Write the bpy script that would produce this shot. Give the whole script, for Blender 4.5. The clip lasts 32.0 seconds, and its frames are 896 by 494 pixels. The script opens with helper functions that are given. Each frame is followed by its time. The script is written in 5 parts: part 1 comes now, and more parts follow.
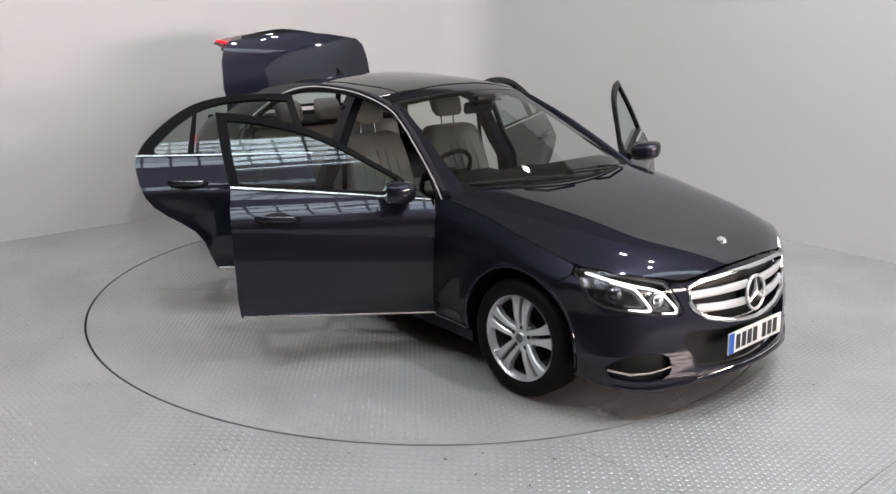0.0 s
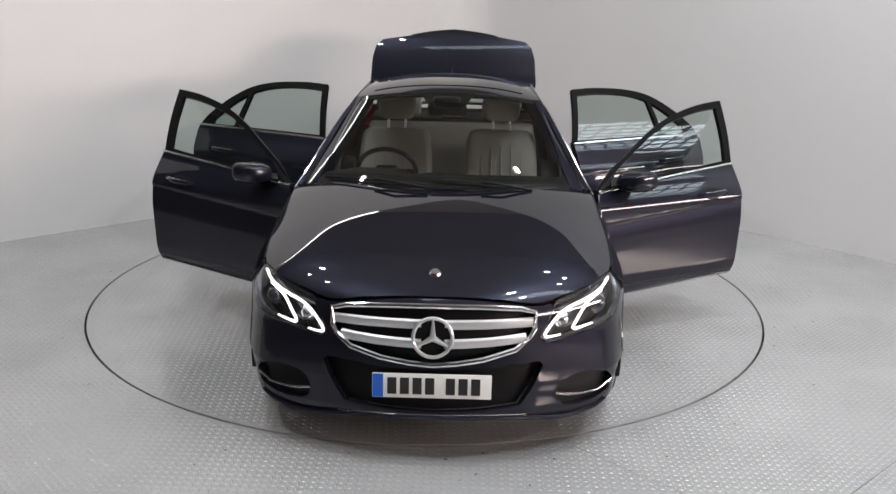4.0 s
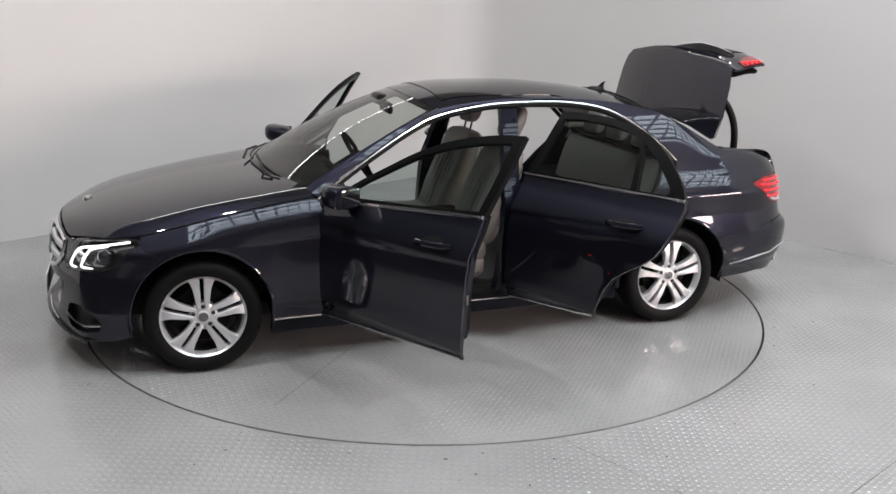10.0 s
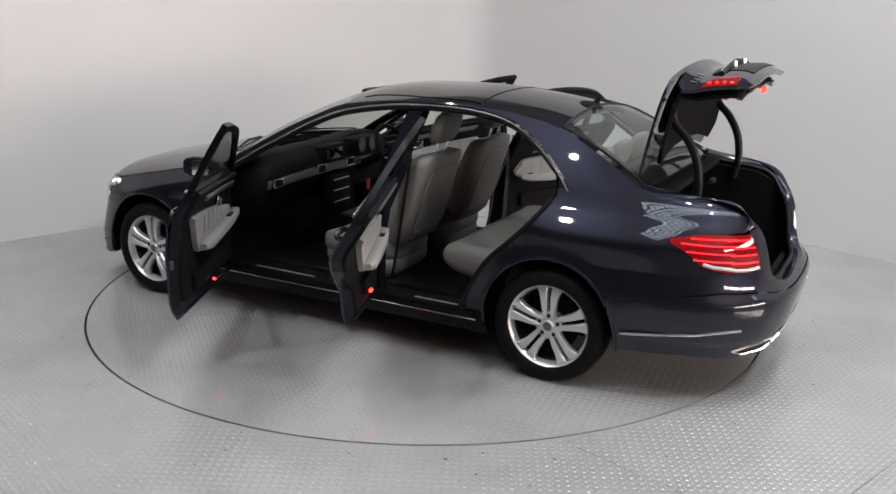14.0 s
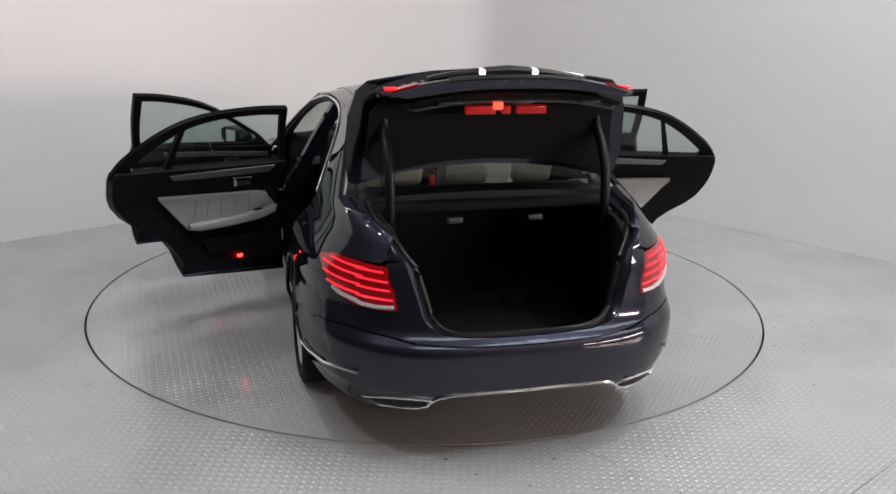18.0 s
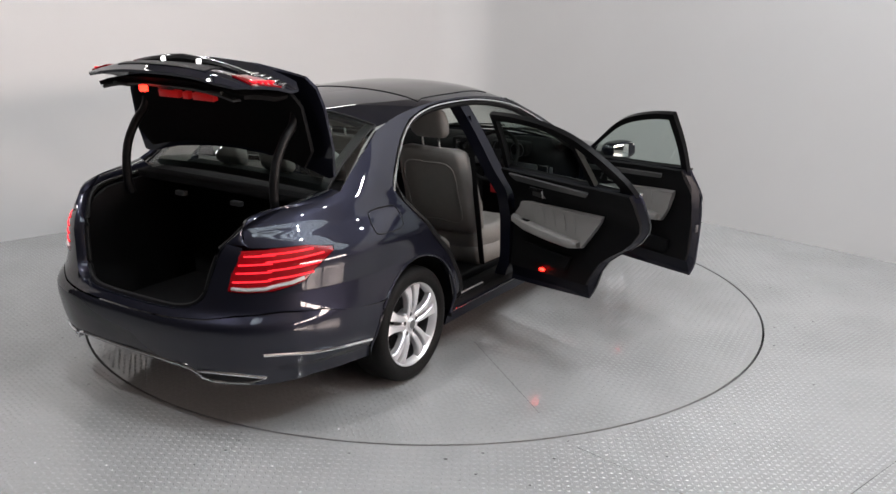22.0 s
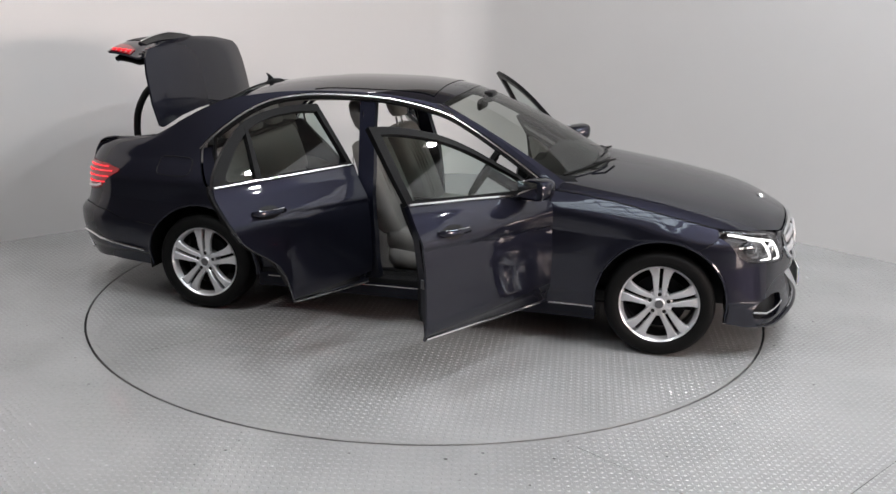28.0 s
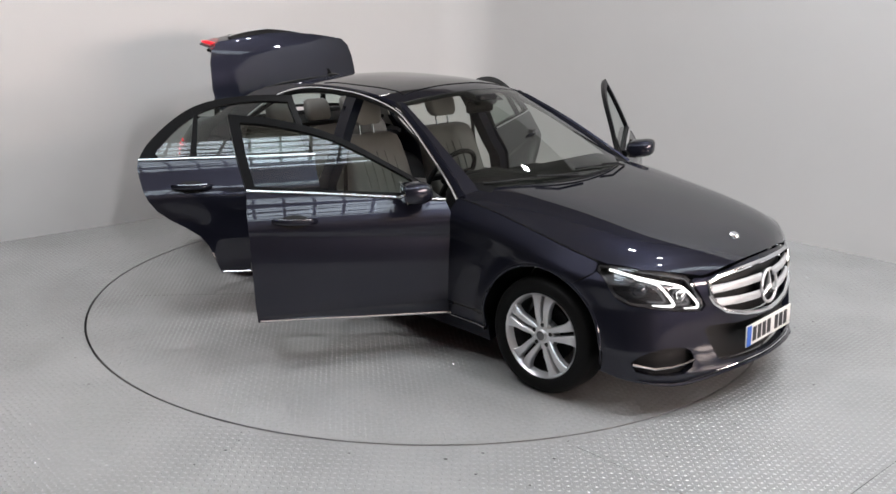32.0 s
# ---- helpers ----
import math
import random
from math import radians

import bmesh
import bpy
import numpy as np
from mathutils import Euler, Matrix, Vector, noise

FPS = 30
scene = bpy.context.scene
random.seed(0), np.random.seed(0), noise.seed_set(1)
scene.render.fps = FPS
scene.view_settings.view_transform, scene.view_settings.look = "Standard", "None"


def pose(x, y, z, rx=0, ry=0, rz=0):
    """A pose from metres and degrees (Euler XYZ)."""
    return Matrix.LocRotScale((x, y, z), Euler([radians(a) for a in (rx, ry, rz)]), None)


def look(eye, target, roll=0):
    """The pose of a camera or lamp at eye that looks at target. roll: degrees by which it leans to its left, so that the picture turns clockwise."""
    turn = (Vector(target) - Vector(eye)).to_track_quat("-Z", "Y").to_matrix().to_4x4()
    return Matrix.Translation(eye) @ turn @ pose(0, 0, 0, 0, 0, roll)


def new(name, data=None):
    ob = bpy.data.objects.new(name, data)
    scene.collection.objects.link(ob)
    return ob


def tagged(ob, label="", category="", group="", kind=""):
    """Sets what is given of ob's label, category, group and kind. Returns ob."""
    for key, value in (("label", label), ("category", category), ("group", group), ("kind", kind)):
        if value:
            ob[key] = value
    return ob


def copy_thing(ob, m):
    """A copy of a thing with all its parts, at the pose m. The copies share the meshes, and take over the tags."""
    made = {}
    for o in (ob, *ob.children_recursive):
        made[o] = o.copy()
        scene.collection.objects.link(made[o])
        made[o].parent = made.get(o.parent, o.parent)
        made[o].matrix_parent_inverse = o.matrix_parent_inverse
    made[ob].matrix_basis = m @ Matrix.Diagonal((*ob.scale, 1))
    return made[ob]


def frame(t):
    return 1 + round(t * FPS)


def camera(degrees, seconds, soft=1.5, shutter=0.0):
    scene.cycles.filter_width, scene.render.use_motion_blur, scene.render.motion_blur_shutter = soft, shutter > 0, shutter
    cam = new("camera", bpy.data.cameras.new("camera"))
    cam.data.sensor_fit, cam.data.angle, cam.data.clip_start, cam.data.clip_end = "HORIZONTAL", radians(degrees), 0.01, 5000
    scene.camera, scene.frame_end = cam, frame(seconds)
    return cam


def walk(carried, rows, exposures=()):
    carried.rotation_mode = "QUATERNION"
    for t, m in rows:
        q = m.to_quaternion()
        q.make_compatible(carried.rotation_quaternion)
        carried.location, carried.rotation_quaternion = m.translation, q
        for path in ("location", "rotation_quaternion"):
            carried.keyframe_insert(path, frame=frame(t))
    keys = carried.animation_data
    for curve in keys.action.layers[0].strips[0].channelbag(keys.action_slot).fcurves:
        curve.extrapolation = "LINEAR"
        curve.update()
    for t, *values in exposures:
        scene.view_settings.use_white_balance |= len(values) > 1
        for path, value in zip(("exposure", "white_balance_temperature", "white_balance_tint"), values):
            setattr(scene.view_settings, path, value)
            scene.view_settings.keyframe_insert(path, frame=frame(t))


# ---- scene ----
cam = camera(53.09, 32.0, soft=1.5)
EYE = (0.0, -5.997, 2.022)
VIEW = look(EYE, (0.022, -5.035, 1.749), 1.11)
walk(cam, [(0, VIEW), (32, VIEW)])

# ---- world and light ----
world = bpy.data.worlds.new("world")
scene.world = world
world.use_nodes = True
wbg = world.node_tree.nodes["Background"]
wbg.inputs["Color"].default_value = (0.75, 0.86, 1.0, 1)
wbg.inputs["Strength"].default_value = 0.25
scene.view_settings.exposure = 0.0


# the hall's ceiling lamps; daylight comes through the glazed roof
LAMPS = ((-2.8, -3.6), (3.4, -3.9), (-3.2, -1.6), (-1.5, -2.2), (2.2, -2.3), (3.4, -1.2), (-3.5, 0.1), (3.3, 0.2), (-2.6, 1.2), (2.4, 1.2), (-6.9, 3.2), (6.3, 2.3), (6.9, 0.6))
WATTS = (76, 92, 13, 49, 63, 44, 16, 40, 46, 46, 37, 40, 69)
for k, (x, y) in enumerate(LAMPS):
    d = bpy.data.lights.new("ceiling_lamp", "AREA")
    d.shape, d.size, d.color = "DISK", 0.18, ((0.995, 0.99, 1.0) if x < -2 else (0.975, 1.0, 1.03))
    d.energy = WATTS[k]
    new("ceiling_lamp", d).matrix_basis = look((x, y, 5.62), (x * 0.75, y * 0.6 + 0.5, 0))


# ---- materials ----
def mat(name, colour, rough=0.5, metal=0.0, coat=0.0, bump=0.0, scale=60.0, vary=0.0, spec=0.5, emit=None, power=0.0, alpha=None):
    m = bpy.data.materials.new(name)
    m.use_nodes = True
    nt = m.node_tree
    b = nt.nodes["Principled BSDF"]
    b.inputs["Base Color"].default_value = (*colour, 1)
    b.inputs["Roughness"].default_value = rough
    b.inputs["Metallic"].default_value = metal
    b.inputs["Specular IOR Level"].default_value = spec
    b.inputs["Coat Weight"].default_value = coat
    b.inputs["Coat Roughness"].default_value = 0.02
    if emit:
        b.inputs["Emission Color"].default_value = (*emit, 1)
        b.inputs["Emission Strength"].default_value = power
    if bump or vary:
        tc = nt.nodes.new("ShaderNodeTexCoord")
        n = nt.nodes.new("ShaderNodeTexNoise")
        n.inputs["Scale"].default_value = scale
        n.inputs["Detail"].default_value = 5
        nt.links.new(tc.outputs["Object"], n.inputs["Vector"])
        if bump:
            bp = nt.nodes.new("ShaderNodeBump")
            bp.inputs["Strength"].default_value = bump
            bp.inputs["Distance"].default_value = 0.004
            nt.links.new(n.outputs["Fac"], bp.inputs["Height"])
            nt.links.new(bp.outputs["Normal"], b.inputs["Normal"])
        if vary:
            n2 = nt.nodes.new("ShaderNodeTexNoise")
            n2.inputs["Scale"].default_value = scale / 14
            n2.inputs["Detail"].default_value = 4
            nt.links.new(tc.outputs["Object"], n2.inputs["Vector"])
            mx = nt.nodes.new("ShaderNodeMix")
            mx.data_type = "RGBA"
            mx.inputs[6].default_value = (*[c * (1 - vary) for c in colour], 1)
            mx.inputs[7].default_value = (*[min(1, c * (1 + vary)) for c in colour], 1)
            nt.links.new(n2.outputs["Fac"], mx.inputs[0])
            nt.links.new(mx.outputs[2], b.inputs["Base Color"])
    return m


def glass(name, tint, rough=0.0, through_it=0.8, ior=1.5):
    m = bpy.data.materials.new(name)
    m.use_nodes = True
    nt = m.node_tree
    nt.nodes.remove(nt.nodes["Principled BSDF"])
    out = nt.nodes["Material Output"]
    tr = nt.nodes.new("ShaderNodeBsdfTransparent")
    tr.inputs["Color"].default_value = (*tint, 1)
    gl = nt.nodes.new("ShaderNodeBsdfGlossy")
    gl.inputs["Roughness"].default_value = rough
    lw = nt.nodes.new("ShaderNodeLayerWeight")
    lw.inputs["Blend"].default_value = 0.5
    up = nt.nodes.new("ShaderNodeMath")
    up.operation, up.inputs[1].default_value = "POWER", 5
    nt.links.new(lw.outputs["Facing"], up.inputs[0])
    fr = nt.nodes.new("ShaderNodeMapRange")
    fr.inputs[3].default_value, fr.inputs[4].default_value = 2 * ((ior - 1) / (ior + 1)) ** 2, 1.0
    nt.links.new(up.outputs[0], fr.inputs[0])
    mx = nt.nodes.new("ShaderNodeMixShader")
    nt.links.new(fr.outputs[0], mx.inputs[0])
    nt.links.new(tr.outputs[0], mx.inputs[1])
    nt.links.new(gl.outputs[0], mx.inputs[2])
    nt.links.new(mx.outputs[0], out.inputs[0])
    return m


PAINT = mat("dark_blue_metallic_paint", (0.0180, 0.0190, 0.0300), 0.36, 0.7, 1.0, spec=0.0)
PAINT.node_tree.nodes["Principled BSDF"].inputs["Specular Tint"].default_value = (0.12, 0.12, 0.14, 1)
# darker copy of the body paint: shade on sill, pillars and door edges in colour
SHADEPAINT = mat("shaded_blue_inner_paint", (0.007, 0.0076, 0.0135), 0.45, 0.3, 0.4, spec=0.0)
BLACK = mat("black_trim", (0.006, 0.006, 0.0065), 0.42, bump=0.15, scale=400, spec=0.2)
RUBBER = mat("tyre_rubber", (0.005, 0.005, 0.005), 0.6, spec=0.15, bump=0.3, scale=250, vary=0.2)
CHROME = mat("chrome", (0.82, 0.83, 0.85), 0.15, 1.0)
ALLOY = mat("silver_alloy", (0.74, 0.74, 0.755), 0.32, 0.65, 0.5, vary=0.05)
PADLEATHER = mat("pale_grey_pad_leather", (0.26, 0.25, 0.24), 0.5, bump=0.35, scale=300, vary=0.06)
LEATHER = mat("grey_leather", (0.175, 0.168, 0.158), 0.5, bump=0.35, scale=300, vary=0.08)
CARPET = mat("black_carpet", (0.012, 0.012, 0.0125), 0.95, spec=0.06, bump=0.5, scale=600, vary=0.2)
DASH = mat("black_soft_plastic", (0.0045, 0.0045, 0.005), 0.6, bump=0.3, scale=500, spec=0.12)
FRAMEBLACK = mat("satin_black_frame", (0.005, 0.005, 0.0055), 0.35, spec=0.08)
LIPGREY = mat("grey_lid_plastic", (0.03, 0.03, 0.031), 0.5, bump=0.2, scale=400)
REDTAG = mat("red_tag", (0.50, 0.015, 0.022), 0.5)
# no lamp: a faint glow is added to brighten the case under the lid
REDCASE = mat("red_case_glow", (0.35, 0.01, 0.01), 0.3, emit=(1, 0.02, 0.02), power=0.13)
HALLFLOOR = mat("dark_concrete", (0.06, 0.06, 0.062), 0.7, vary=0.2, scale=20)
LINING = mat("pale_headlining", (0.30, 0.29, 0.275), 0.9, bump=0.2, scale=500)
GLASS = glass("tinted_glass", (0.60, 0.68, 0.645))
SCREEN = glass("windscreen_glass", (0.66, 0.70, 0.66))
REARGLASS = glass("rear_window_glass", (0.74, 0.84, 0.80))
ROOFGLASS = mat("dark_roof_glass", (0.006, 0.006, 0.007), 0.03)
LENS = glass("clear_lens", (0.95, 0.96, 0.97))
REDLENS = mat("red_lens", (0.20, 0.003, 0.006), 0.1, 0, 0.5, emit=(1, 0.0, 0.01), power=0.06)
REDLED = mat("red_led", (0.8, 0.02, 0.02), 0.2, 0, 0, emit=(1, 0.018, 0.04), power=1.1)
WHITELED = mat("white_led", (0.9, 0.9, 0.9), 0.2, 0, 0, emit=(1, 0.99, 0.97), power=2.2)
REFLECTOR = mat("lamp_reflector", (0.7, 0.7, 0.72), 0.18, 1.0)
LAMPGLASS = mat("projector_glass", (0.05, 0.055, 0.065), 0.04, 0.6, 1.0)
LAMPBOWL = mat("lamp_bowl", (0.07, 0.07, 0.075), 0.22, 0.85)
BARREL = mat("dark_rim_barrel", (0.10, 0.10, 0.105), 0.5, 0.6)
PLATEWHITE = mat("plate_white", (0.78, 0.78, 0.76), 0.35)
PLATEBLUE = mat("plate_blue", (0.02, 0.12, 0.55), 0.35)
INK = mat("black_ink", (0.015, 0.015, 0.015), 0.5)
MIRROR = mat("mirror_silver", (0.9, 0.9, 0.9), 0.01, 1.0)
WOOD = mat("dark_ash_trim", (0.17, 0.17, 0.175), 0.3, 0.6, vary=0.1)
REDREFLECT = mat("red_reflector", (0.6, 0.01, 0.01), 0.15, 0, 1.0, emit=(1, 0.010, 0.006), power=26)
REDLAMP = mat("small_red_lamp", (0.6, 0.01, 0.01), 0.15, 0, 1.0, emit=(1, 0.02, 0.01), power=9)
SPOTGLOW = mat("spot_lamp_glow", (1, 1, 1), 0.5, emit=(1, 0.97, 0.92), power=4)
WINDOWGLOW = mat("daylit_side_window", (0.6, 0.7, 0.8), 0.4, emit=(1.0, 0.82, 0.75), power=36)
SKYGLOW = mat("daylit_roof_glass", (0.6, 0.7, 0.8), 0.4, emit=(0.80, 0.91, 1.0), power=6)
TUBEGLOW = mat("light_tube_glow", (1, 1, 1), 0.4, emit=(1, 0.98, 0.95), power=30)
CEILING = mat("grey_ceiling_paint", (0.43, 0.41, 0.385), 0.8, vary=0.1, scale=8)
STEELDARK = mat("dark_roof_steel", (0.05, 0.05, 0.055), 0.6)
WALLPAINT = mat("white_wall_paint", (0.632, 0.622, 0.616), 0.62, bump=0.05, scale=30, vary=0.02)
HALL = mat("hall_grey_wall", (0.062, 0.060, 0.059), 0.8, vary=0.15, scale=20)


def plate_floor_material(name, tread, turn):
    """grey painted steel tread plate, worn and dusty, with slight gloss"""
    m = mat(name, (0.42, 0.425, 0.415), 0.42, spec=0.4)
    nt = m.node_tree
    b = nt.nodes["Principled BSDF"]
    tc = nt.nodes.new("ShaderNodeTexCoord")
    n1 = nt.nodes.new("ShaderNodeTexNoise")
    n1.inputs["Scale"].default_value, n1.inputs["Detail"].default_value = 1.3, 7
    n2 = nt.nodes.new("ShaderNodeTexNoise")
    n2.inputs["Scale"].default_value, n2.inputs["Detail"].default_value = 45, 6
    nt.links.new(tc.outputs["Object"], n1.inputs["Vector"])
    nt.links.new(tc.outputs["Object"], n2.inputs["Vector"])
    r1 = nt.nodes.new("ShaderNodeValToRGB")
    r1.color_ramp.elements[0].position, r1.color_ramp.elements[0].color = 0.3, (0.300, 0.300, 0.302, 1)
    r1.color_ramp.elements[1].position, r1.color_ramp.elements[1].color = 0.7, (0.378, 0.377, 0.380, 1)
    nt.links.new(n1.outputs["Fac"], r1.inputs["Fac"])
    mx = nt.nodes.new("ShaderNodeMix")
    mx.data_type, mx.blend_type = "RGBA", "MULTIPLY"
    mx.inputs[0].default_value = 0.25
    nt.links.new(r1.outputs["Color"], mx.inputs[6])
    nt.links.new(n2.outputs["Fac"], mx.inputs[7])
    nt.links.new(mx.outputs[2], b.inputs["Base Color"])
    r2 = nt.nodes.new("ShaderNodeMapRange")
    r2.inputs[1].default_value, r2.inputs[2].default_value = 0.3, 0.7
    r2.inputs[3].default_value, r2.inputs[4].default_value = 0.09, 0.17
    nt.links.new(n1.outputs["Fac"], r2.inputs[0])
    nt.links.new(r2.outputs[0], b.inputs["Roughness"])
    bp = nt.nodes.new("ShaderNodeBump")
    bp.inputs["Strength"].default_value, bp.inputs["Distance"].default_value = 0.025, 0.003
    nt.links.new(n2.outputs["Fac"], bp.inputs["Height"])
    nt.links.new(bp.outputs["Normal"], b.inputs["Normal"])
    return m


FLOORPAINT = plate_floor_material("grey_floor_plate", 0, 0)
TREADPAINT = mat("worn_tread_paint", (0.54, 0.545, 0.545), 0.20, 0.45, vary=0.2, scale=30)
SEAM = mat("dark_gap", (0.04, 0.04, 0.04), 0.9)


# ---- mesh helpers ----
def mesh_object(name, verts, faces, material, parent=None, label="", smooth=False, shift=None):
    me = bpy.data.meshes.new(name)
    if shift:
        verts = [(v[0] - shift[0], v[1] - shift[1], v[2] - shift[2]) for v in verts]
    me.from_pydata([tuple(v) for v in verts], [], faces)
    me.materials.append(material)
    if smooth:
        me.polygons.foreach_set("use_smooth", [True] * len(me.polygons))
    me.update()
    ob = new(name, me)
    if parent:
        ob.parent = parent
    if label:
        ob["label"] = label
    return ob


def part(name, bm, material, parent=None, label="", smooth=True, shift=None, angle=40):
    bmesh.ops.recalc_face_normals(bm, faces=bm.faces)
    me = bpy.data.meshes.new(name)
    if shift:
        for v in bm.verts:
            v.co -= Vector(shift)
    if smooth:
        for f in bm.faces:
            f.smooth = True
        for e in bm.edges:
            if len(e.link_faces) == 2 and e.calc_face_angle(0) > radians(angle):
                e.smooth = False
    bm.to_mesh(me)
    bm.free()
    me.materials.append(material)
    ob = new(name, me)
    if parent:
        ob.parent = parent
    if label:
        ob["label"] = label
    return ob


def add_box(bm, lo, hi, bevel=0.0, m=None):
    c = [(a + b) / 2 for a, b in zip(lo, hi)]
    s = [abs(b - a) for a, b in zip(lo, hi)]
    r = bmesh.ops.create_cube(bm, size=1, matrix=(m or Matrix()) @ Matrix.Translation(c) @ Matrix.Diagonal((*s, 1)))
    if bevel:
        es = list({e for v in r["verts"] for e in v.link_edges})
        bmesh.ops.bevel(bm, geom=es, offset=bevel, segments=2, affect="EDGES", profile=0.5)
    return bm


def box(lo, hi, bevel=0.0, m=None):
    return add_box(bmesh.new(), lo, hi, bevel, m)


def lathe(profile, steps=48, axis="y"):
    """turn a profile of (radius, along) pairs about an axis"""
    bm = bmesh.new()
    rings = []
    for i in range(steps):
        a = 2 * math.pi * i / steps
        ring = []
        for r, h in profile:
            p = (r * math.cos(a), h, r * math.sin(a)) if axis == "y" else (r * math.cos(a), r * math.sin(a), h)
            ring.append(bm.verts.new(p))
        rings.append(ring)
    for i in range(steps):
        p, q = rings[i], rings[(i + 1) % steps]
        for j in range(len(profile) - 1):
            bm.faces.new((p[j], p[j + 1], q[j + 1], q[j]))
    return bm


def tube(points, radius, sides=8, flat=1.0, bm=None, closed=False, upward=None):
    """a bar of round or flattened section along points"""
    bm = bm or bmesh.new()
    P = [Vector(p) for p in points]
    rings = []
    n = len(P)
    for i, p in enumerate(P):
        if closed:
            d = P[(i + 1) % n] - P[i - 1]
        else:
            d = P[min(i + 1, n - 1)] - P[max(i - 1, 0)]
        d.normalize()
        up = Vector(upward) if upward else Vector((0, 0, 1)) if abs(d.z) < 0.9 else Vector((1, 0, 0))
        a = d.cross(up).normalized()
        b = a.cross(d).normalized()
        r = radius[i] if isinstance(radius, (list, tuple)) else radius
        rings.append([bm.verts.new(p + a * (math.cos(2 * math.pi * k / sides) * r) + b * (math.sin(2 * math.pi * k / sides) * r * flat)) for k in range(sides)])
    for i in range(n if closed else n - 1):
        p, q = rings[i], rings[(i + 1) % n]
        for k in range(sides):
            bm.faces.new((p[k], p[(k + 1) % sides], q[(k + 1) % sides], q[k]))
    if not closed:
        bm.faces.new(rings[0][::-1])
        bm.faces.new(rings[-1])
    return bm


def spline(pts, n=6, closed=True):
    """a smooth loop or line through points"""
    out = []
    k = len(pts)
    for i in range(k if closed else k - 1):
        p = [Vector(pts[(i + j) % k] if closed else pts[min(max(i + j, 0), k - 1)]) for j in (-1, 0, 1, 2)]
        for s in range(n):
            t = s / n
            out.append(tuple(0.5 * ((2 * p[1]) + (p[2] - p[0]) * t + (2 * p[0] - 5 * p[1] + 4 * p[2] - p[3]) * t * t + (3 * p[1] - p[0] - 3 * p[2] + p[3]) * t ** 3)))
    if not closed:
        out.append(tuple(pts[-1]))
    return out


def bend(pts, corners, n=4):
    """a closed outline, smooth between its corners"""
    out = []
    k = len(pts)
    for a, b in zip(corners, list(corners[1:]) + [corners[0] + k]):
        run = [(*pts[i % k], 0) for i in range(a, b + 1)]
        out += [(p[0], p[1]) for p in spline(run, n, False)[:-1]] if len(run) > 2 else [pts[a % k]]
    return out


def normal_of(f, a, b, sign):
    e = 0.004
    n = (f(a + e, b) - f(a - e, b)).cross(f(a, b + e) - f(a, b - e))
    return n.normalized() * sign if n.length > 1e-12 else Vector((0, 0, 1))


def skin(name, loops, f, material, parent=None, thick=0.012, step=(0.06, 0.06), label="", shift=None, core=(-0.1, 0, 0.55), push=0.0):
    """a curved sheet-metal panel: loops (outline, then holes) in the surface's own two coordinates, laid on the surface f and given thickness"""
    bm = bmesh.new()
    edges = []
    for loop in loops:
        vs = [bm.verts.new((p[0], p[1], 0)) for p in loop]
        edges += [bm.edges.new((vs[i], vs[(i + 1) % len(vs)])) for i in range(len(vs))]
    bmesh.ops.triangle_fill(bm, use_beauty=True, use_dissolve=False, edges=edges)
    xs = [v.co.x for v in bm.verts]
    ys = [v.co.y for v in bm.verts]
    for lo, hi, st, no in ((min(xs), max(xs), step[0], (1, 0, 0)), (min(ys), max(ys), step[1], (0, 1, 0))):
        k = max(1, int(math.ceil((hi - lo) / st)))
        for i in range(1, k):
            at = lo + (hi - lo) * i / k
            bmesh.ops.bisect_plane(bm, geom=bm.verts[:] + bm.edges[:] + bm.faces[:], dist=1e-5, plane_co=Vector(no) * at, plane_no=no)
    bm.verts.index_update()
    co = [(v.co.x, v.co.y) for v in bm.verts]
    mid = co[len(co) // 2]
    outward = (f(*mid) - Vector(core))
    raw = normal_of(f, *mid, 1)
    sign = 1 if raw.dot(outward) > 0 else -1
    N = [normal_of(f, a, b, sign) for a, b in co]
    P = [f(a, b) + n * push for (a, b), n in zip(co, N)]
    faces = []
    for fc in bm.faces:
        idx = [v.index for v in fc.verts]
        if len(idx) < 3:
            continue
        g = (P[idx[1]] - P[idx[0]]).cross(P[idx[2]] - P[idx[0]])
        faces.append(idx if g.dot(N[idx[0]]) >= 0 else idx[::-1])
    verts, norms = list(P), list(N)
    k = len(P)
    if thick:
        verts += [p - n * thick for p, n in zip(P, N)]
        norms += [-n for n in N]
        faces += [[i + k for i in fc[::-1]] for fc in faces]
        for e in bm.edges:
            if len(e.link_faces) == 1:
                i, j = e.verts[0].index, e.verts[1].index
                fc = [v.index for v in e.link_faces[0].verts]
                c = sum((P[q] for q in fc), Vector()) / len(fc)
                edge = (P[j] - P[i])
                n = edge.cross(N[i])
                if n.length < 1e-9:
                    continue
                n.normalize()
                if n.dot((P[i] + P[j]) / 2 - c) < 0:
                    n, i, j = -n, j, i
                b0 = len(verts)
                verts += [P[i], P[j], P[j] - N[j] * thick, P[i] - N[i] * thick]
                norms += [n] * 4
                q = [b0, b0 + 1, b0 + 2, b0 + 3]
                g = (verts[b0 + 1] - verts[b0]).cross(verts[b0 + 2] - verts[b0])
                faces.append(q if g.dot(n) > 0 else q[::-1])
    bm.free()
    ob = mesh_object(name, verts, faces, material, parent, label, True, shift)
    ob.data.normals_split_custom_set_from_vertices([tuple(n) for n in norms])
    return ob


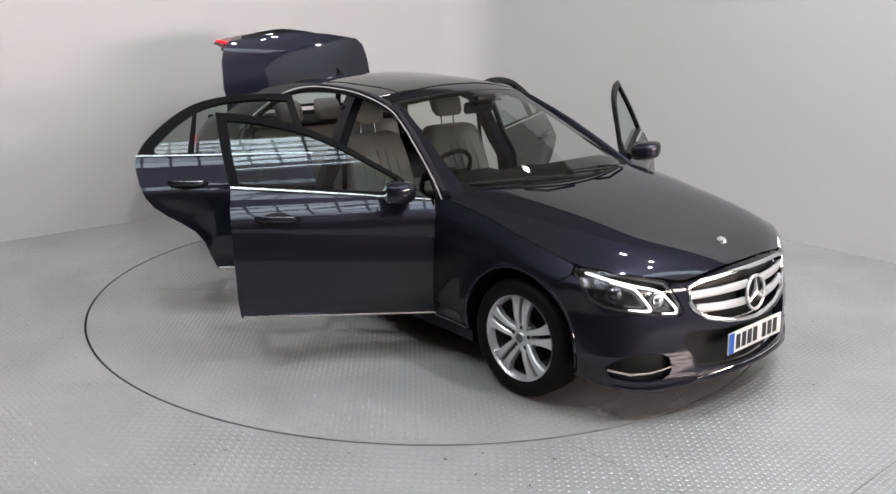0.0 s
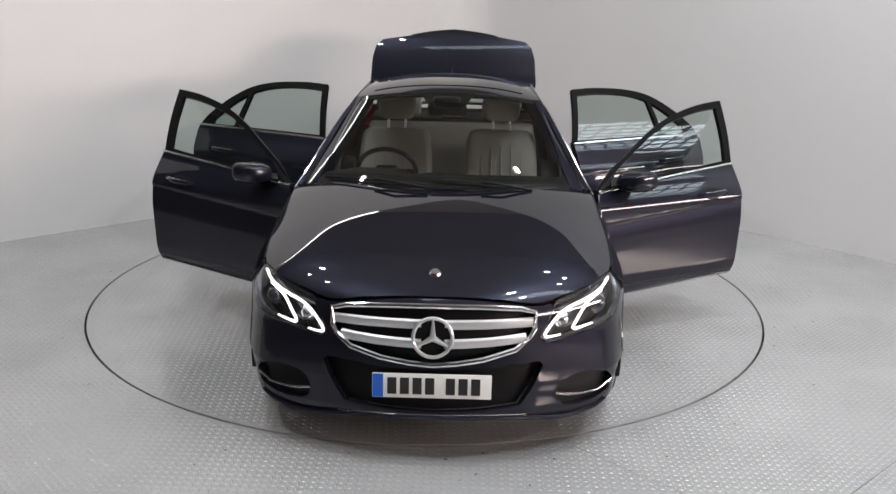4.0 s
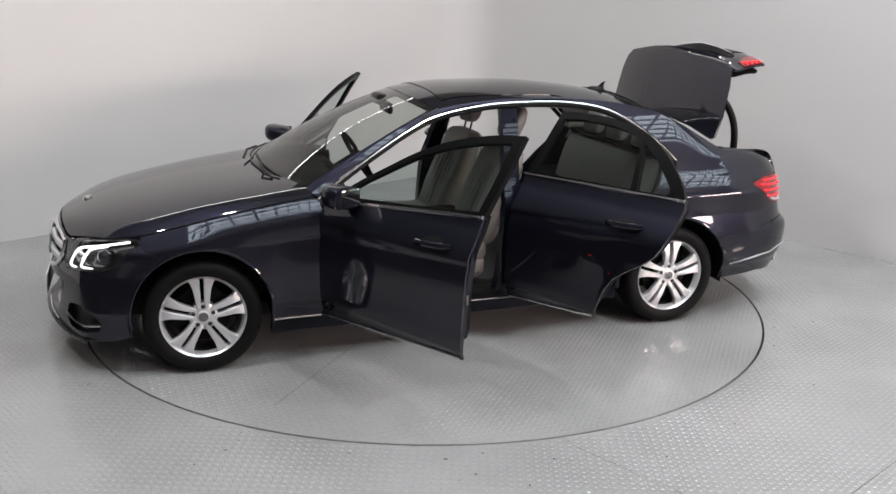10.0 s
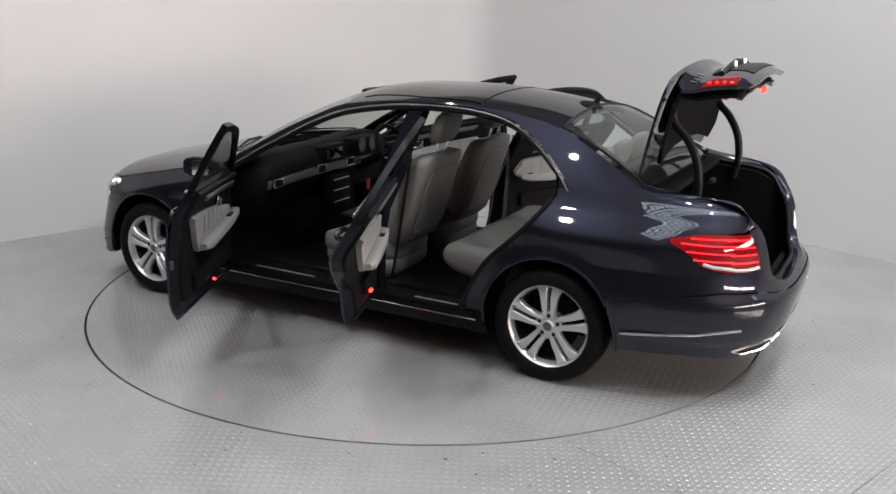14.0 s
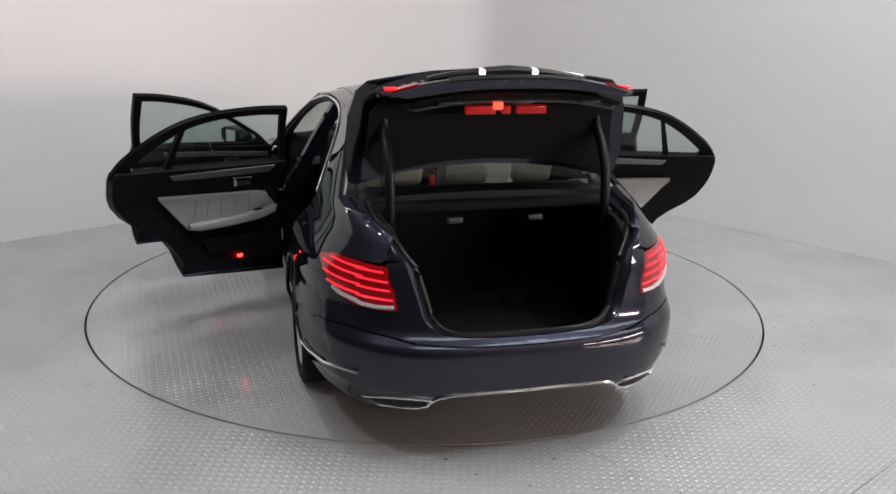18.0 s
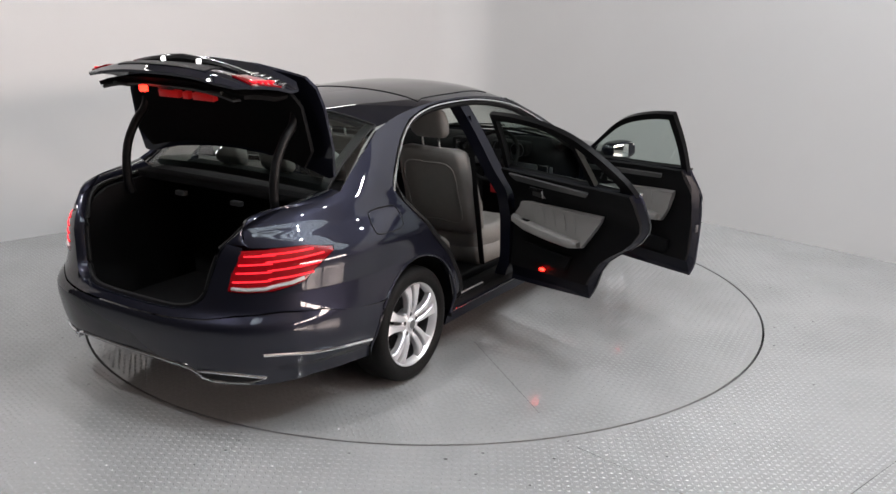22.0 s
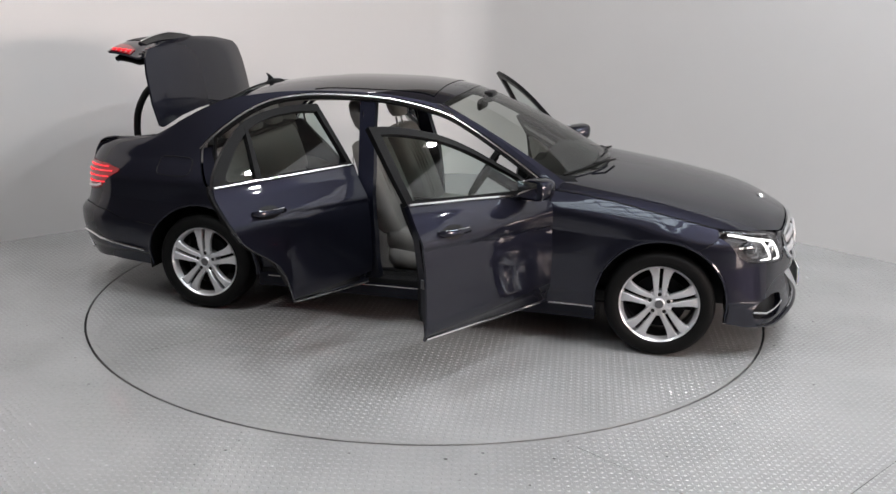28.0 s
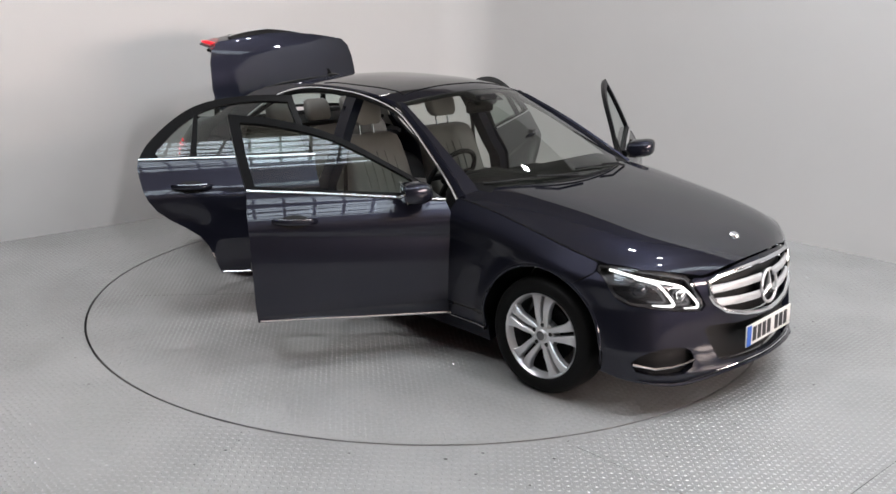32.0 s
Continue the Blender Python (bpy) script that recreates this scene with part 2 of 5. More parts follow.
def patch(name, f, nu, nv, material, parent=None, thick=0.005, label="", shift=None, core=(-0.1, 0, 0.55)):
    return skin(name, [[(-1, 0), (1, 0), (1, 1), (-1, 1)]], f, material, parent, thick, (2 / nu, 1 / nv), label, shift, core)


# ---- the car's body surface, in metres from the middle of the wheelbase ----
def curve(x, pts):
    """monotone interpolation through (x, value) pairs, straight on beyond the ends"""
    def slope(j):
        return (pts[j + 1][1] - pts[j][1]) / (pts[j + 1][0] - pts[j][0])
    if x <= pts[0][0]:
        return pts[0][1] + (x - pts[0][0]) * slope(0)
    if x >= pts[-1][0]:
        return pts[-1][1] + (x - pts[-1][0]) * slope(len(pts) - 2)
    i = 0
    while x > pts[i + 1][0]:
        i += 1

    def tangent(j):
        if j == 0:
            return slope(0)
        if j == len(pts) - 1:
            return slope(j - 1)
        a, b = slope(j - 1), slope(j)
        return 0 if a * b <= 0 else 2 * a * b / (a + b)
    h = pts[i + 1][0] - pts[i][0]
    u = (x - pts[i][0]) / h
    a, b = pts[i][1], pts[i + 1][1]
    m, n = tangent(i) * h, tangent(i + 1) * h
    return (2 * u ** 3 - 3 * u * u + 1) * a + (u ** 3 - 2 * u * u + u) * m + (3 * u * u - 2 * u ** 3) * b + (u ** 3 - u * u) * n


class Fair:
    """a faired line through (x, value) pairs: the monotone curve, smoothed over a width"""

    def __init__(self, pts, width, n=900):
        lo, hi = pts[0][0] - .1, pts[-1][0] + .1
        self.x = np.linspace(lo, hi, n)
        v = np.array([curve(a, pts) for a in np.linspace(lo - 3 * width, hi + 3 * width, n + 2 * int(3 * width / (hi - lo) * n))])
        k = (len(v) - n) // 2
        w = np.exp(-.5 * (np.arange(-k, k + 1) / max(1, k / 3)) ** 2)
        self.v = np.convolve(v, w / w.sum(), "valid")[:n]
        self.x = np.linspace(lo, hi, len(self.v))

    def __call__(self, a):
        return float(np.interp(a, self.x, self.v))


NOSE = Fair(((.12, 2.215), (.17, 2.255), (.225, 2.272), (.27, 2.262), (.32, 2.255), (.43, 2.25), (.55, 2.24), (.65, 2.22), (.72, 2.19), (.78, 2.14), (.84, 2.05), (.95, 1.75), (1.1, 1.3)), .02)
TAIL = Fair(((0.15, -2.408), (0.2, -2.478), (0.3, -2.543), (0.42, -2.578), (0.52, -2.594), (0.556, -2.594), (0.58, -2.573), (0.606, -2.538), (0.65, -2.517), (0.75, -2.5), (0.85, -2.488), (0.98, -2.4424), (1.04, -2.3656), (1.08, -2.2), (1.2, -1.9), (1.4, -1.5)), .013)
SIDE_LOW = Fair(((.12, .90), (.17, .935), (.28, .958), (.345, .974), (.36, .983), (.45, .985), (.60, .985), (.72, .987), (.80, .989), (.82, .988), (.84, .982), (.855, .974), (.87, .9645), (.885, .9545), (.905, .9400), (.93, .9215), (.945, .9095), (.965, .8945), (1.0, .873), (1.03, .855), (1.2, .755)), .006)


def share(z):
    """share of the full half width at height z"""
    d = z - 1.03
    high = .855 - .5463 * d - .2468 * d * d
    if z > 1.05:
        return high
    if z < .98:
        return SIDE_LOW(z)
    k = (z - .98) / .07
    k = k * k * (3 - 2 * k)
    return SIDE_LOW(z) * (1 - k) + high * k


XF, XR, PR = 1.50, -1.45, 3.35
# outline of the front corner in plan, from the middle of the nose round to the flank: step, forward share, width share
CORNER_PLAN = ((-.2, .955, -.27), (0, 1, 0), (.2, .962, .27), (.4, .840, .55), (.6, .685, .80), (.76, .475, .945), (.88, .25, .988), (1, 0, 1), (1.12, -.25, 1))
STEPS = np.array([i / 400 for i in range(401)])
AHEAD_LINE = Fair(tuple((a, b) for a, b, c in CORNER_PLAN), .03)
BESIDE_LINE = Fair(tuple((a, c) for a, b, c in CORNER_PLAN), .03)
AHEAD = np.array([AHEAD_LINE(s) for s in STEPS])
AHEAD += (1 - AHEAD[0]) * (1 - STEPS) - AHEAD[-1] * STEPS
BESIDE = np.array([BESIDE_LINE(s) for s in STEPS])
BESIDE = (BESIDE - BESIDE[0]) / (BESIDE[-1] - BESIDE[0])
FULL_LINE = Fair(((-.2, -.035), (0, 0), (.2, .035), (.4, .075), (.6, .075), (.76, .035), (.88, .008), (1, 0), (1.1, 0)), .03)
FULLER = np.array([FULL_LINE(s) for s in STEPS])
AHEAD_UP = -AHEAD


def beside(z):
    """width shares round the front corner, fuller low down"""
    return BESIDE + FULLER * min(1, max(0, (.56 - z) / .24))


def wide(x):
    return .922 - .004 * max(0, -1.45 - x)


HOOD_MID = Fair(((.7, 1.012), (.9, 1.0), (1.1, .978), (1.4, .94), (1.7, .888), (1.95, .835), (2.08, .79), (2.15, .757)), .05)
HOOD_EDGE = Fair(((.7, .945), (.9, .93), (1.08, .905), (1.39, .845), (1.72, .775), (2.0, .708), (2.15, .69)), .05)
DROOP = Fair(((.5, 0), (.8, 0), (.95, .01), (1.08, .03), (1.39, .085), (1.72, .15), (1.8, .16), (2.0, .16), (2.3, .16)), .06)


def droop(x, z):
    """the shoulder sinks towards the front of the wings"""
    if z < .45:
        return 0
    k = min(1, (z - .45) / .28)
    return DROOP(x) * k * k * (3 - 2 * k)


def flare(x, z):
    """swelling of the body round the wheel arches"""
    r = math.hypot(abs(x) - 1.437, z - .325) - .375
    return .009 * math.exp(-(max(0, r) / .05) ** 2) if r < .2 else 0


def ease(k):
    k = min(1, max(0, k))
    return k * k * (3 - 2 * k)


def swage(x, z):
    """the pressed line along the wings and doors, rising to the rear, and the hollow over the rear bumper: a fine ledge, and below it the panel swells out again"""
    d = .777 - .07 * x - z
    fore = (.3 * ease((1.72 - x) / .3) + .7 * ease((1.05 - x) / .28)) * ease((x + 1.25) / .35)
    v = 0
    if d > -.022:
        k = 1 - min(1, max(0, d) / .17)
        v = (-.005 * ease((d + .022) / .022) + .021 * (1 - k * k)) * ease((z - .30) / .13) * fore
    d = .70 - z
    if d > 0 and x < -1.0:
        k = 1 - min(1, d / .22)
        v += .024 * (1 - k * k) * ease((z - .30) / .17) * ease((-1.0 - x) / .45)
    return v


def half(x, z):
    w = plain_half(x, z)
    return w + flare(x, z) + swage(x, z) * min(1, (w - .5) / .3) if w > .5 else w


def plain_half(x, z):
    """half width of the body at station x and height z"""
    w = wide(x) * share(z + droop(x, z))
    if x > XF:
        u = (x - XF) / max(.02, NOSE(z) - XF)
        return w * float(np.interp(-u, AHEAD_UP, beside(z))) if u < 1 else 0
    if x < XR:
        u = (XR - x) / max(.02, XR - TAIL(z))
        return w * max(0, 1 - u ** PR) ** (1 / PR) if u < 1 else 0
    return w


def front_width(z):
    return .922 * share(z + droop(1.9, z))


def hood(x, y):
    ze = HOOD_EDGE(x)
    ye = max(.05, half(x, ze))
    zc = HOOD_MID(x)
    k = min(1.3, abs(y) / ye)
    return zc - (zc - ze) * (.45 * k ** 2 + .55 * k ** 6)


ROOF_MID = Fair(((-1.5, 1.338), (-1.3, 1.396), (-1.0, 1.442), (-.6, 1.467), (-.3, 1.468), (0, 1.446), (.2, 1.395)), .08)


def roof(x, y):
    return ROOF_MID(x) - .075 * (abs(y) / .585) ** 2.3




# ---- the place ----
CORNER = Vector((0.379, 4.477, 0))
DIR_L = Vector((-0.752, -0.659, 0))      # along the warm wall, away from the corner
DIR_R = Vector((0.677, -0.736, 0))       # along the grey wall


def wall(name, start, along, length, height, material, label, inward):
    n = inward.normalized()
    bm = bmesh.new()
    steps = int(length / 0.8)
    o = Vector(start)
    quad = []
    for side in (0.0, -0.2):
        for z in (0.0, height):
            quad.append([bm.verts.new(o + along * (length * i / steps) + n * side + Vector((0, 0, z))) for i in range(steps + 1)])
    a, b, c, d = quad
    for i in range(steps):
        bm.faces.new((a[i], a[i + 1], b[i + 1], b[i]))
        bm.faces.new((c[i], d[i], d[i + 1], c[i + 1]))
        bm.faces.new((b[i], b[i + 1], d[i + 1], d[i]))
        bm.faces.new((a[i], c[i], c[i + 1], a[i + 1]))
    bm.faces.new((a[0], b[0], d[0], c[0]))
    bm.faces.new((a[-1], c[-1], d[-1], b[-1]))
    return tagged(part(name, bm, material, None, label, False), label, "wall", kind="structure")


IN_L, IN_R = Vector((0.659, -0.752, 0)), Vector((-0.736, -0.677, 0))
COVE = .5
ROUND = COVE * math.tan(DIR_L.angle(DIR_R) / 2)
wall("wall_left", CORNER + DIR_L * COVE, DIR_L, 7.5 - COVE, 3.8, WALLPAINT, "smooth warm white painted showroom wall", IN_L)
wall("wall_right", CORNER + DIR_R * COVE, DIR_R, 8.5 - COVE, 3.8, WALLPAINT, "smooth pale grey painted showroom wall", IN_R)


def cove():
    """rounded upright corner between the two showroom walls"""
    bm = bmesh.new()
    mid = CORNER + DIR_L * COVE + IN_L * ROUND
    a0 = math.atan2(-IN_L.y, -IN_L.x)
    a1 = math.atan2(-IN_R.y, -IN_R.x)
    cols = []
    for i in range(17):
        a = a0 + (a1 - a0) * i / 16
        d = Vector((math.cos(a), math.sin(a), 0))
        cols.append([bm.verts.new(mid + d * r + Vector((0, 0, z))) for r, z in ((ROUND, 0), (ROUND, 3.8), (ROUND + .2, 3.8), (ROUND + .2, 0))])
    for p, q in zip(cols, cols[1:]):
        for k in range(4):
            bm.faces.new((p[k], p[(k + 1) % 4], q[(k + 1) % 4], q[k]))
    bm.faces.new(cols[0])
    bm.faces.new(cols[-1][::-1])
    tagged(part("wall_corner", bm, WALLPAINT, None, "", True), "rounded white painted corner between the showroom walls", "wall", kind="structure")


cove()
# the rest of the hall, round behind the viewer
def hall_wall(name, a, b, height=5.9, material=HALL, label="plain dark hall wall behind the viewer"):
    d = (b - a)
    n = Vector((-d.y, d.x, 0)).normalized()
    if n.dot(Vector((0, -3, 0)) - a) < 0:
        n = -n
    wall(name, a, d.normalized(), d.length, height, material, label, n)
BL, BR, FL_, FR_ = Vector((-8, -12, 0)), Vector((9, -12, 0)), Vector((-8, 7, 0)), Vector((9, 7, 0))
hall_wall("wall_side_left", FL_, BL)
hall_wall("wall_back", BL, BR)
hall_wall("wall_side_right", BR, FR_)
for k, (lo, hi) in enumerate(((-11.4, -9.8), (-9.4, -6.4), (-6.0, -3.0))):
    tagged(part("window_%d" % (3 + k), box((8.96, lo, 1.9), (8.99, hi, 2.85)), WINDOWGLOW, None, "", False), "daylit window in the hall's side wall", "window", kind="structure")
hall_wall("wall_far", FR_, FL_, 5.9, CEILING, "grey painted hall wall behind the showroom corner")
# bright tube on top of the warm wall, turning down near the corner
tip = CORNER + DIR_L * 1.55
tagged(part("light_tube", tube([CORNER + DIR_L * 5.0 + Vector((0, 0, 3.815)), tip + Vector((0, 0, 3.815))], .009, 8), TUBEGLOW), "thin white light tube along the wall's top edge", "lamp")


PLATE_EDGE = ((-5.3, -.3), (-2.3, -3.9), (2.3, -3.9), (4.2, -2.4), (6.2, -1.6))


def floor_sheet():
    """fixed floor round the turntable, with a round hole for it"""
    bm = bmesh.new()
    outer = [FL_ + Vector((-.2, .2, 0)), Vector((-8.2, -.3, 0))] + [Vector((x, y, 0)) for x, y in PLATE_EDGE] + [Vector((9.2, -1.6, 0)), FR_ + Vector((.2, .2, 0))]
    vs = [bm.verts.new(p) for p in outer]
    es = [bm.edges.new((vs[i], vs[(i + 1) % len(vs)])) for i in range(len(vs))]
    hole = [bm.verts.new((2.252 * math.cos(2 * math.pi * i / 160), 2.252 * math.sin(2 * math.pi * i / 160), 0)) for i in range(160)]
    es += [bm.edges.new((hole[i], hole[(i + 1) % 160])) for i in range(160)]
    bmesh.ops.triangle_fill(bm, use_beauty=True, edges=es)
    for f in bm.faces:
        if f.normal.z < 0:
            f.normal_flip()
    # the lip of the round hole
    low = [bm.verts.new((v.co.x, v.co.y, -0.06)) for v in hole]
    for i in range(160):
        bm.faces.new((hole[i], hole[(i + 1) % 160], low[(i + 1) % 160], low[i]))
    return tagged(part("floor", bm, FLOORPAINT, None, "", False), "grey painted steel tread plate floor, slightly worn", "floor", kind="structure")


FLOOR = floor_sheet()
bm = bmesh.new()
rim = [(-8.2, -.3)] + list(PLATE_EDGE) + [(9.2, -1.6), (9.2, -12.2), (-8.2, -12.2)]
bm.faces.new([bm.verts.new((x, y, 0)) for x, y in rim])
tagged(part("floor_hall", bm, HALLFLOOR, None, "", False), "dark concrete hall floor behind the viewer", "floor", kind="structure")
bm = bmesh.new()
add_box(bm, (-2.6, -2.6, -0.12), (2.6, 2.6, -0.07))
tagged(part("floor_pit", bm, SEAM, None, "", False), "dark pit below the turntable's gap", "floor", kind="structure")


def ceiling():
    """dark hall roof with a glazed band of small panes, square to the room's walls"""
    z, far = 5.9, 30
    m = pose(0.9, -5.0, 0, 0, 0, 22)
    x0, x1 = -2.16, 8.64
    bands = ((-.37, .75), (-.60, -.45))
    bm = bmesh.new()
    ys = [-far, bands[1][0], bands[1][1], bands[0][0], bands[0][1], far]
    for k in (0, 2, 4):
        add_box(bm, (-far, ys[k], z), (far, ys[k + 1], z + .2), 0, m)
    for lo, hi in bands:
        add_box(bm, (-far, lo, z), (x0, hi, z + .2), 0, m)
        add_box(bm, (x1, lo, z), (far, hi, z + .2), 0, m)
    lo, hi = bands[0]
    for i in range(31):
        x = x0 + (x1 - x0) * i / 30
        add_box(bm, (x - .018, lo, z + .02), (x + .018, hi, z + .06), 0, m)
    for i in range(1, 5):
        y = lo + (hi - lo) * i / 5
        add_box(bm, (x0, y - .022, z + .03), (x1, y + .022, z + .07), 0, m)
    tagged(part("ceiling", bm, CEILING, None, "", False), "grey hall ceiling with glazing bars over roof windows", "ceiling", kind="structure")
    for k, (lo, hi) in enumerate(bands):
        tagged(part("window_%d" % (k + 1), box((x0, lo, z + .09), (x1, hi, z + .1), 0, m), SKYGLOW, None, "", False), "daylit roof glazing above the hall", "window", kind="structure")


ceiling()


def spot_lamp(x, y, z):
    root = tagged(new("ceiling_spot_lamp"), "small round white ceiling spot lamp, lit", "lamp", "ceiling spot lamps")
    part("housing", lathe([(0.0, .24), (.10, .24), (.16, .16), (.16, 0), (.15, 0), (.15, .03)], 20, "z"), STEELDARK, root)
    part("bulb", lathe([(0.0, .02), (.148, .02), (.148, .035)], 20, "z"), SPOTGLOW, root)
    root.matrix_basis = pose(x, y, z)
    return root


first = spot_lamp(*LAMPS[0], 5.66)
for x, y in LAMPS[1:]:
    copy_thing(first, pose(x, y, 5.66))


def treads(name, spots, turn, parent, z=0.0):
    """raised lozenges of tread plate, turned one way and the other by turns"""
    n = len(spots)
    L, Wd, h = .0130, .0050, .0032
    base = np.array([(-L, 0, 0), (0, -Wd, 0), (L, 0, 0), (0, Wd, 0), (-L * .5, 0, h), (L * .5, 0, h)])
    faces = np.array([(0, 1, 5, 4), (2, 3, 4, 5)])
    tris = np.array([(1, 2, 5), (3, 0, 4)])
    spots = np.asarray(spots)
    flip = spots[:, 2]
    ang = np.radians(turn) + np.where(flip > 0, math.pi / 4, -math.pi / 4)
    c, s = np.cos(ang), np.sin(ang)
    x = base[None, :, 0] * c[:, None] - base[None, :, 1] * s[:, None] + spots[:, 0][:, None]
    y = base[None, :, 0] * s[:, None] + base[None, :, 1] * c[:, None] + spots[:, 1][:, None]
    zz = np.repeat(base[None, :, 2], n, 0) + z
    co = np.stack([x, y, zz], -1).reshape(-1, 3)
    off = (np.arange(n) * 6)[:, None, None]
    quads = (faces[None] + off).reshape(-1, 4)
    tri = (tris[None] + off).reshape(-1, 3)
    me = bpy.data.meshes.new(name)
    me.vertices.add(len(co))
    me.vertices.foreach_set("co", co.ravel())
    loops = np.concatenate([quads.ravel(), tri.ravel()])
    me.loops.add(len(loops))
    me.loops.foreach_set("vertex_index", loops)
    start = np.concatenate([np.arange(len(quads)) * 4, len(quads) * 4 + np.arange(len(tri)) * 3])
    me.polygons.add(len(start))
    me.polygons.foreach_set("loop_start", start)
    me.update(calc_edges=True)
    me.materials.append(TREADPAINT)
    ob = new(name, me)
    ob.parent = parent
    return tagged(ob, "raised lozenge treads of the steel plate", kind="stuff")


def lattice(turn, size, keep, pitch=.0285):
    k = int(size / pitch)
    i, j = np.meshgrid(np.arange(-k, k + 1), np.arange(-k, k + 1))
    i, j = i.ravel(), j.ravel()
    a = radians(turn)
    x = (i * math.cos(a) - j * math.sin(a)) * pitch
    y = (i * math.sin(a) + j * math.cos(a)) * pitch
    m = keep(x, y)
    return np.stack([x[m], y[m], np.where((i + j) % 2 == 0, 1, -1)[m]], -1)


def on_floor(x, y):
    inside_l = (x - CORNER.x) * IN_L.x + (y - CORNER.y) * IN_L.y > .03
    inside_r = (x - CORNER.x) * IN_R.x + (y - CORNER.y) * IN_R.y > .03
    return (x * x + y * y > 2.27 ** 2) & inside_l & inside_r & (y > -3.3) & (y < 2.2) & (abs(x) < .55 * (y + 6) + .3)


treads("treads", lattice(42, 5.5, on_floor), 42, FLOOR)
for p, q in (((.70, -2.25), (1.62, -3.2)), ((1.45, -2.95), (2.6, -1.98))):
    d = math.degrees(math.atan2(q[1] - p[1], q[0] - p[0]))
    part("plate_joint", box((0, -.0015, 0), (math.dist(p, q), .0015, .0008), 0, pose(*p, 0, 0, 0, d)), SEAM, FLOOR, "", False)

# specks of dirt trodden into the plates outside the ring
rng = random.Random(7)
bm = bmesh.new()
for k in range(46):
    a, r = rng.uniform(math.pi * .95, math.pi * 2.05), 2.29 + abs(rng.gauss(0, .25))
    c = Vector((r * math.cos(a), r * math.sin(a), .0032))
    q = rng.uniform(.003, .009)
    bm.faces.new([bm.verts.new(c + Vector((q * rng.uniform(.6, 1.4) * math.cos(b), q * rng.uniform(.4, 1) * math.sin(b), 0))) for b in [i * math.pi / 3 for i in range(6)]])
specks = part("dirt", bm, SEAM, FLOOR, "", False)
tagged(specks, "dark specks of dirt on the floor plates", kind="stuff")


# ---- turntable ----
def turntable():
    root = tagged(new("turntable"), "round grey tread plate turntable set flush in the floor", "turntable")
    bm = bmesh.new()
    top = [bm.verts.new((2.238 * math.cos(2 * math.pi * i / 160), 2.238 * math.sin(2 * math.pi * i / 160), 0)) for i in range(160)]
    low = [bm.verts.new((v.co.x, v.co.y, -0.05)) for v in top]
    bm.faces.new(top)
    for i in range(160):
        bm.faces.new((top[i], low[i], low[(i + 1) % 160], top[(i + 1) % 160]))
    part("disc", bm, FLOORPAINT, root, "", False)
    for a in (50, 230):
        part("plate_joint", box((1.0, -.0015, .0), (2.0, .0015, .0008), 0, pose(0, 0, 0, 0, 0, a)), SEAM, root, "thin joint between the plates", False)
    treads("treads", lattice(50, 2.3, lambda x, y: x * x + y * y < 2.215 ** 2), 50, root)
    return root


TABLE = turntable()

# ---- the car ----
CAR = tagged(new("car"), "dark blue metallic saloon car with all doors and boot open", "car")
OFFX, OFFY = 0.14, 0.122


def side(s, inset=0.0):
    return lambda x, z: Vector((x, s * (half(x, z) - inset), z))


def nose(a, z):
    s = min(1, abs(a) * 2 / math.pi)
    w = front_width(z)
    x = XF + (NOSE(z) - XF) * float(np.interp(s, STEPS, AHEAD))
    return Vector((x, math.copysign(w * float(np.interp(s, STEPS, beside(z))) + flare(x, z) * min(1, s * 1.5), a), z))


def tail(a, z):
    w = .918 * share(z)
    x = XR + (TAIL(z) - XR) * max(0, math.cos(a)) ** (2 / PR)
    y = w * abs(math.sin(a)) ** (2 / PR)
    return Vector((x, math.copysign(y + flare(x, z) + swage(x, z) * min(1, max(0, (y - .5) / .3)), a), z))


def ny(y, z):
    """coordinates on the nose of the point at y, z"""
    return (math.copysign(math.pi / 2 * float(np.interp(abs(y) / front_width(z), beside(z), STEPS)), y), z)


def nx(x, z, s=1):
    u = min(1, max(0, (x - XF) / (NOSE(z) - XF)))
    return (s * math.pi / 2 * float(np.interp(-u, AHEAD_UP, STEPS)), z)


def ty(y, z):
    w = .918 * share(z)
    return (math.copysign(math.asin(min(1, abs(y) / w) ** (PR / 2)), y), z)


def tx(x, z, s=1):
    u = min(1, max(0, (XR - x) / (XR - TAIL(z))))
    return (s * math.acos(u ** (PR / 2)), z)


def top_of(f):
    return lambda x, y: Vector((x, y, f(x, y)))


def arch(cx, cz, r, a0, a1, n=18):
    return [(cx + r * math.cos(radians(a0 + (a1 - a0) * i / n)), cz + r * math.sin(radians(a0 + (a1 - a0) * i / n))) for i in range(n + 1)]


def mirrored(half_loop):
    """a whole outline from its left half, given from the middle round to the middle"""
    return list(half_loop) + [(-a, b) for a, b in reversed(half_loop) if abs(a) > 1e-6]


AX, AZ, AR = 1.437, 0.325, 0.375
CHROME_LINE = [(.80, .925), (.62, 1.04), (.44, 1.145), (.236, 1.254), (.039, 1.331), (-.295, 1.385), (-.633, 1.395), (-.870, 1.382), (-1.069, 1.34), (-1.233, 1.255), (-1.394, 1.125), (-1.475, 1.035)]
RAIL_TOP = [(.83, .955), (.60, 1.095), (.40, 1.21), (.20, 1.305), (.04, 1.365), (-.3, 1.408), (-.633, 1.415), (-.90, 1.405), (-1.10, 1.385), (-1.25, 1.36)]
DOOR_REAR = [(-1.475, 1.035), (-1.45, .93), (-1.37, .79), (-1.23, .68), (-1.11, .52), (-1.06, .40), (-1.045, .27)]


